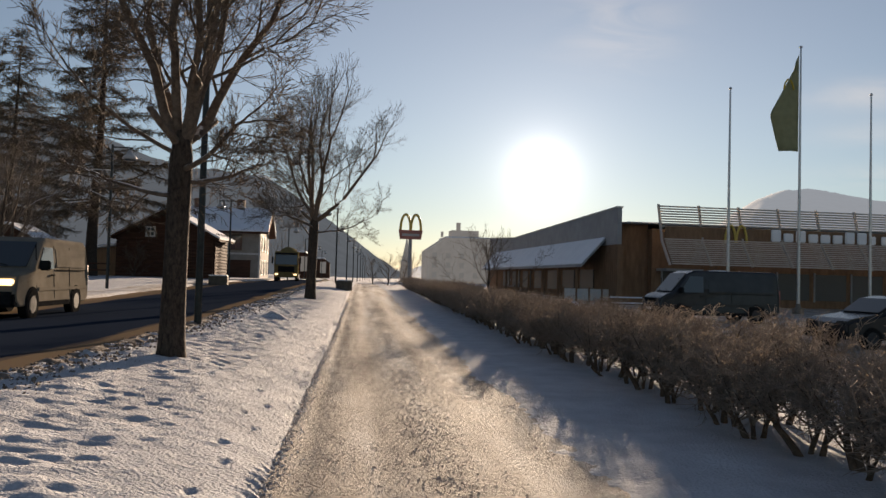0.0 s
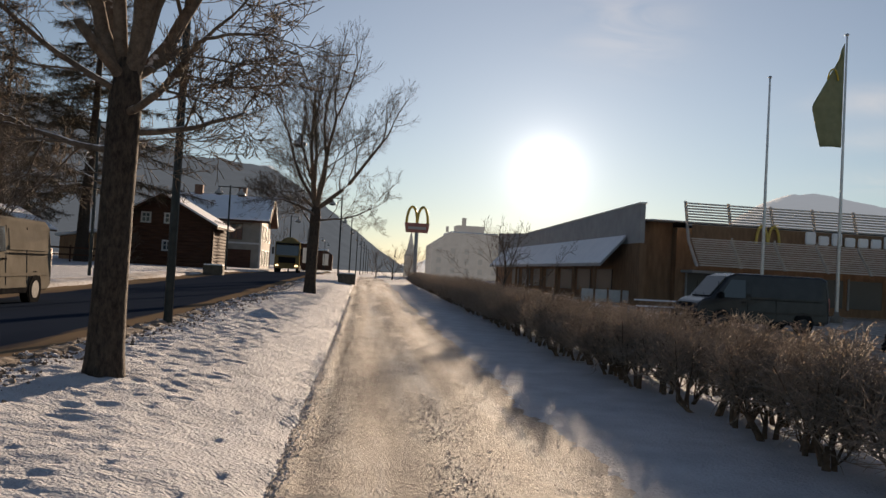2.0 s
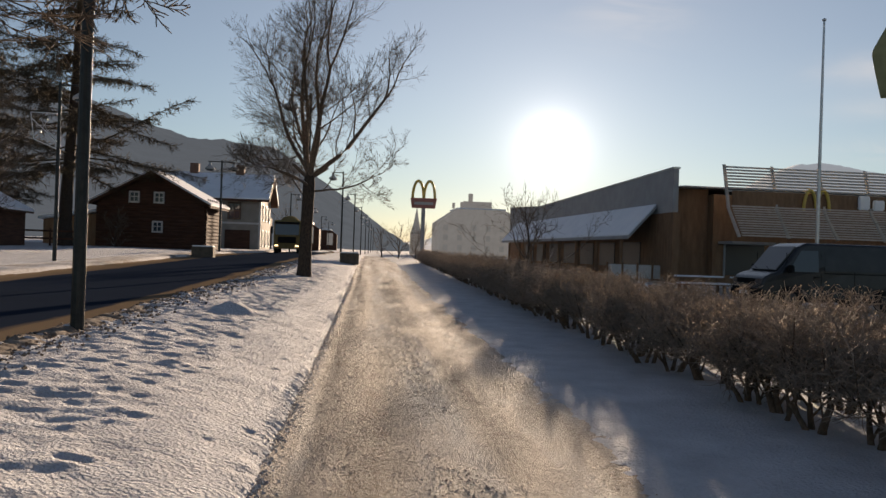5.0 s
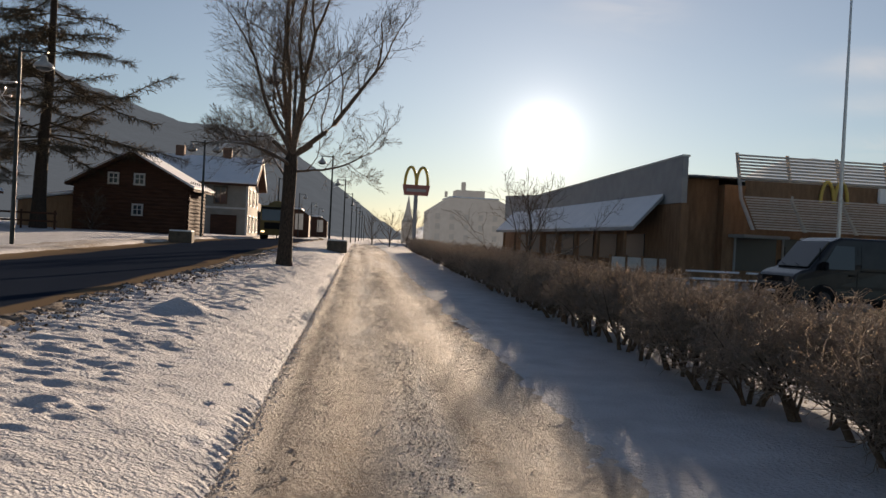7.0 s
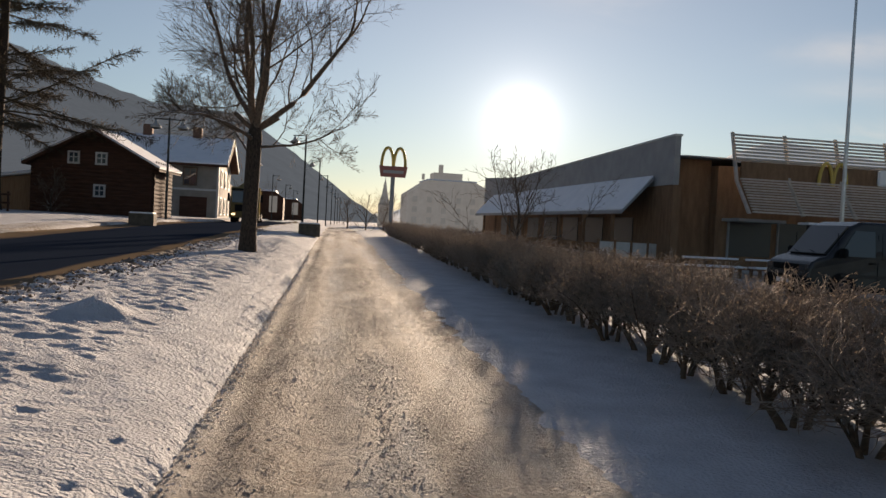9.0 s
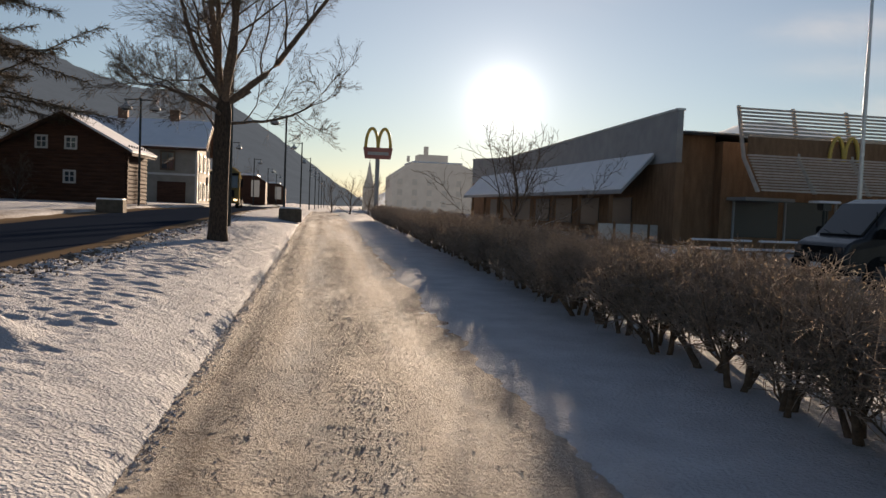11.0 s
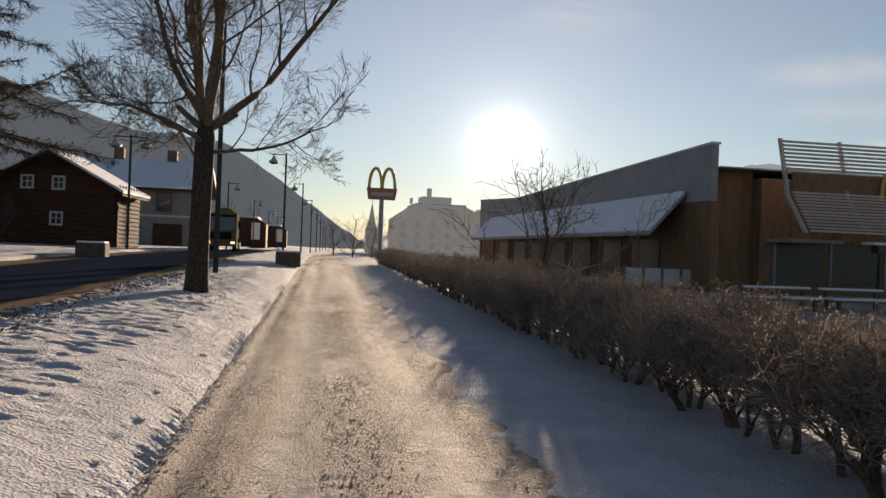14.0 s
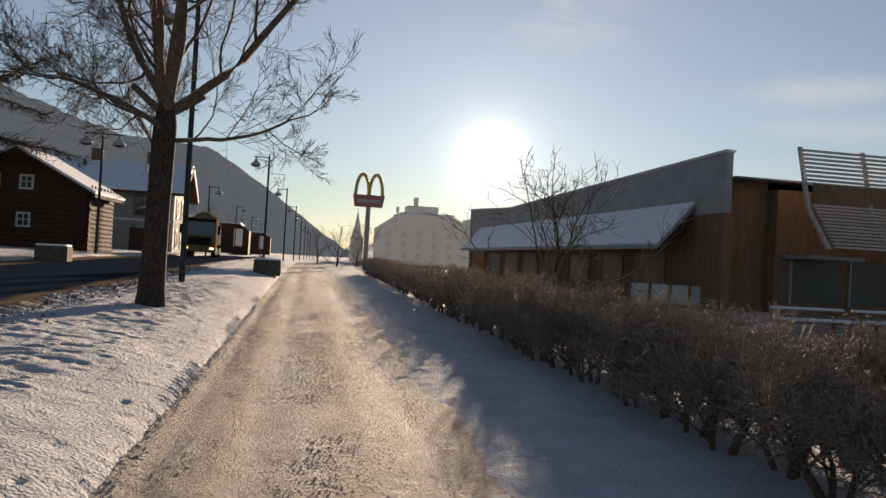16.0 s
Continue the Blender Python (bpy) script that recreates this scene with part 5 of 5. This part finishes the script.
# ---- in front of the restaurant ----
def rail_bench(x, y, w):
    b = thing("bench", pose(x, y, ground_z(x, y)), "low plank bench with snow lying on it", "bench", "benches before the restaurant")
    for i, (yy, zz) in enumerate(((0, 0.36), (0.35, 0.36), (0.6, 0.64))):
        pl = part("plank", box(-w / 2, w / 2, yy - 0.13, yy + 0.13, zz, zz + 0.05, 0.01), REST_WALL, b)
        part("snow_cap", box(-w / 2 + 0.02, w / 2 - 0.02, yy - 0.11, yy + 0.11, zz + 0.05, zz + 0.12, 0.02), ROOF_SNOW, pl, "strip of snow")
    for sx in (-1, 1):
        for yy, h in ((0, 0.37), (0.6, 0.66)):
            part("leg", box(sx * (w / 2 - 0.25) - 0.05, sx * (w / 2 - 0.25) + 0.05, yy - 0.05, yy + 0.05, -0.06, h), REST_WALL, b)


for bx in (15.3, 17.8, 20.3):
    rail_bench(bx, 39.6, 2.2)

fence = thing("fence", pose(16.3, 50.0, ground_z(16.3, 50.0)), "low white board fence beside the restaurant wall", "fence")
for i in range(5):
    part("post", box(-1.75 + i * 0.85, -1.65 + i * 0.85, -0.05, 0.05, -0.1, 1.0), REST_WALL, fence)
for i in range(4):
    part("board", box(-1.64 + i * 0.85, -0.91 + i * 0.85, -0.02, 0.02, 0.15, 0.9, 0.01), WHITE_TRIM, fence)

def boulder(x, y, w, h):
    """A rounded rock half sunk in the snow, with a smooth cap of snow on it."""
    b = thing("boulder", at_ground(x, y), "rounded grey boulder with a thick cap of snow", "boulder")
    for name, scale_, z0, material in (("rock", 1.0, 0.0, CONCRETE), ("snow_cap", 0.93, h * 0.32, ROOF_SNOW)):
        bm = bmesh.new()
        bmesh.ops.create_icosphere(bm, subdivisions=3, radius=1.0)
        for v in bm.verts:
            k = 1 + 0.12 * noise.noise(v.co * 1.7)
            v.co = Vector((v.co.x * w * 0.5 * k * scale_, v.co.y * w * 0.42 * k * scale_, z0 + v.co.z * h * 0.75 * k))
        for f in bm.faces:
            f.smooth = True
        part(name, bm, material, b)


boulder(10.75, 35.2, 0.95, 0.6)

lantern = thing("wall_lantern", pose(22.6, 45.0, ground_z(22.6, 45.0)), "square post lantern with snow on its cap before the entrance", "lantern")
part("post", rod((0, 0, -0.05), (0, 0, 1.9), 0.06, n=10), POLE, lantern)
part("glass_body", box(-0.2, 0.2, -0.2, 0.2, 1.9, 2.2, 0.02), SHOP_GLASS, lantern)
part("cap", box(-0.5, 0.5, -0.4, 0.4, 2.2, 2.3, 0.03), ROOF_SNOW, lantern, "snow-covered cap")

# ---- left background ----
shed = thing("shed", pose(-22.0, 58.0, ground_z(-22.0, 58.0)), "small dark wooden shed with a snowy roof", "shed")
part("wall", prism([(-2.2, -0.4), (2.2, -0.4), (2.2, 2.2), (0, 3.3), (-2.2, 2.2)], "y", 0, 4.0), BROWN_WOOD, shed)
for sx in (-1, 1):
    part("roof_side", prism([(0, 3.32), (sx * 2.6, 2.02), (sx * 2.6, 2.14), (0, 3.46)], "y", -0.35, 4.3), BROWN_WOOD, shed)
    part("roof_snow", prism([(0, 3.47), (sx * 2.62, 2.15), (sx * 2.62, 2.28), (0, 3.62)], "y", -0.37, 4.32), ROOF_SNOW, shed)
part("door", box(-0.2, 0.9, -0.05, 0.0, -0.2, 1.8, 0.01), TAN_WOOD, shed, "tan board door")

rail_fence = thing("garden_fence", pose(-24.0, 64.0, ground_z(-24.0, 64.0)), "dark weathered rail fence in the snow", "fence")
for i in range(8):
    part("post", box(-7 + i * 2.0, -6.9 + i * 2.0, -0.05, 0.05, -0.4, 1.1), BROWN_WOOD, rail_fence)
for zz in (0.35, 0.85):
    part("rail", box(-7.1, 7.2, -0.09, -0.05, zz, zz + 0.12), BROWN_WOOD, rail_fence)

conifer(at_ground(-29.0, 76), 8, 22, 0.36, 7.0, 4.0, "dark larch with dense drooping twigs behind the garden")
conifer(at_ground(-27.0, 58), 9, 15, 0.25, 5.0, 2.5, "dark larch with dense drooping twigs beyond the shed")
broad_tree(at_ground(-19.5, 52.0, 45), 41, 9.0, 3.2, 0.13, 2.0, "bare tree with dense dark twigs beyond the road", "bare trees across the road", 1.2)


# ---- far planting along the street ----
for k, (bx, by, bh) in enumerate(((6.2, 92.0, 4.2), (8.6, 99.0, 5.0), (5.2, 108.0, 4.6), (10.5, 112.0, 6.0))):
    broad_tree(at_ground(bx, by, 70 * k), 60 + k, bh, 2.2, 0.08, 0.8, "bare bushy tree behind the far hedge", "bushes round the tall sign", 0.55)
for k, (bx, by, bh) in enumerate(((-13.0, 122.0, 8.0), (-9.0, 141.0, 9.0), (-15.0, 165.0, 11.0), (-6.5, 185.0, 9.0))):
    broad_tree(at_ground(bx, by, 50 * k), 70 + k, bh, 3.0, 0.13, 1.8, "bare tree among the far houses", "far roadside trees", 0.5)


# ---- loose crumbs of snow, ice and grit ----
def crumbs(name, u, y, size, base, material, label, category):
    """Many small uneven lumps lying on a surface, as one heap of stuff."""
    n = len(u)
    r = np.random.RandomState(len(name) + n)
    dirs = np.array([(1, 0, 0), (-0.5, 0.87, 0), (-0.5, -0.87, 0), (0.3, 0.2, 1), (0.05, 0.05, -0.6)], float)
    tri = np.array([(0, 1, 3), (1, 2, 3), (2, 0, 3), (1, 0, 4), (2, 1, 4), (0, 2, 4)])
    ang = r.uniform(0, 2 * np.pi, n)
    c, sn = np.cos(ang), np.sin(ang)
    jit = r.uniform(0.7, 1.3, (n, 5, 3))
    p = dirs[None] * jit * size[:, None, None]
    px = p[..., 0] * c[:, None] - p[..., 1] * sn[:, None]
    py = p[..., 0] * sn[:, None] + p[..., 1] * c[:, None]
    x = u + edge(y)
    co = np.stack([x[:, None] + px, y[:, None] + py, base[:, None] + p[..., 2] * 0.75], -1).reshape(-1, 3)
    fa = (tri[None] + 5 * np.arange(n)[:, None, None]).reshape(-1, 3)
    me = bpy.data.meshes.new(name)
    me.from_pydata(co.tolist(), [], fa.tolist())
    me.materials.append(material)
    return tagged(new(name, me), label, category, kind="stuff")


def sheet_height(grid_z, us, u, y):
    """Height of a sheet at points given across and along the way."""
    j = np.clip(np.searchsorted(ROWS_Y, y), 0, len(ROWS_Y) - 1)
    i = np.clip(np.searchsorted(us, u), 0, len(us) - 1)
    return grid_z[j, i]


cr = np.random.RandomState(12)
n = 5200
cy = 3 + 37 * cr.rand(n) ** 1.2
cu = -0.06 + cr.normal(0, 0.05, n)
cz = np.maximum(sheet_height(VZ, vu, cu, cy), sheet_height(PZ, pu, cu, cy))
crumbs("edge_crumbs", cu, cy, cr.uniform(0.005, 0.015, n), cz + 0.002, SNOW, "broken crumbs of snow along the path's edge", "snow crumbs")
n = 20000
cy = 3 + 37 * cr.rand(n) ** 1.2
band = cr.rand(n)
cu = np.where(band < 0.45, 1.25 + cr.normal(0, 0.16, n), np.where(band < 0.7, 0.45 + cr.normal(0, 0.18, n), cr.uniform(0.1, 2.4, n)))
keep = fbm(cu * 1.5 + 30, cy * 0.5, 3) > -0.12
cu, cy = cu[keep], cy[keep]
crumbs("path_crumbs", cu, cy, 0.003 + 0.010 * cr.rand(len(cu)) ** 2.4, sheet_height(PZ, pu, cu, cy) + 0.001, TRACK_LUMP, "frozen crumbs of sandy snow on the footpath", "snow crumbs")
n = 11000
cy = 3 + 50 * cr.rand(n) ** 1.2
cu = -3.0 + cr.normal(0, 0.30, n)
keep = (cu < -2.1) & (cu > -3.5)
cu, cy = cu[keep], cy[keep]
crumbs("gravel", cu, cy, 0.007 + 0.030 * cr.rand(len(cu)) ** 3, sheet_height(VZ, vu, cu, cy) + 0.012, GRIT, "dark gravel and dirty ice lumps beside the road", "gravel")
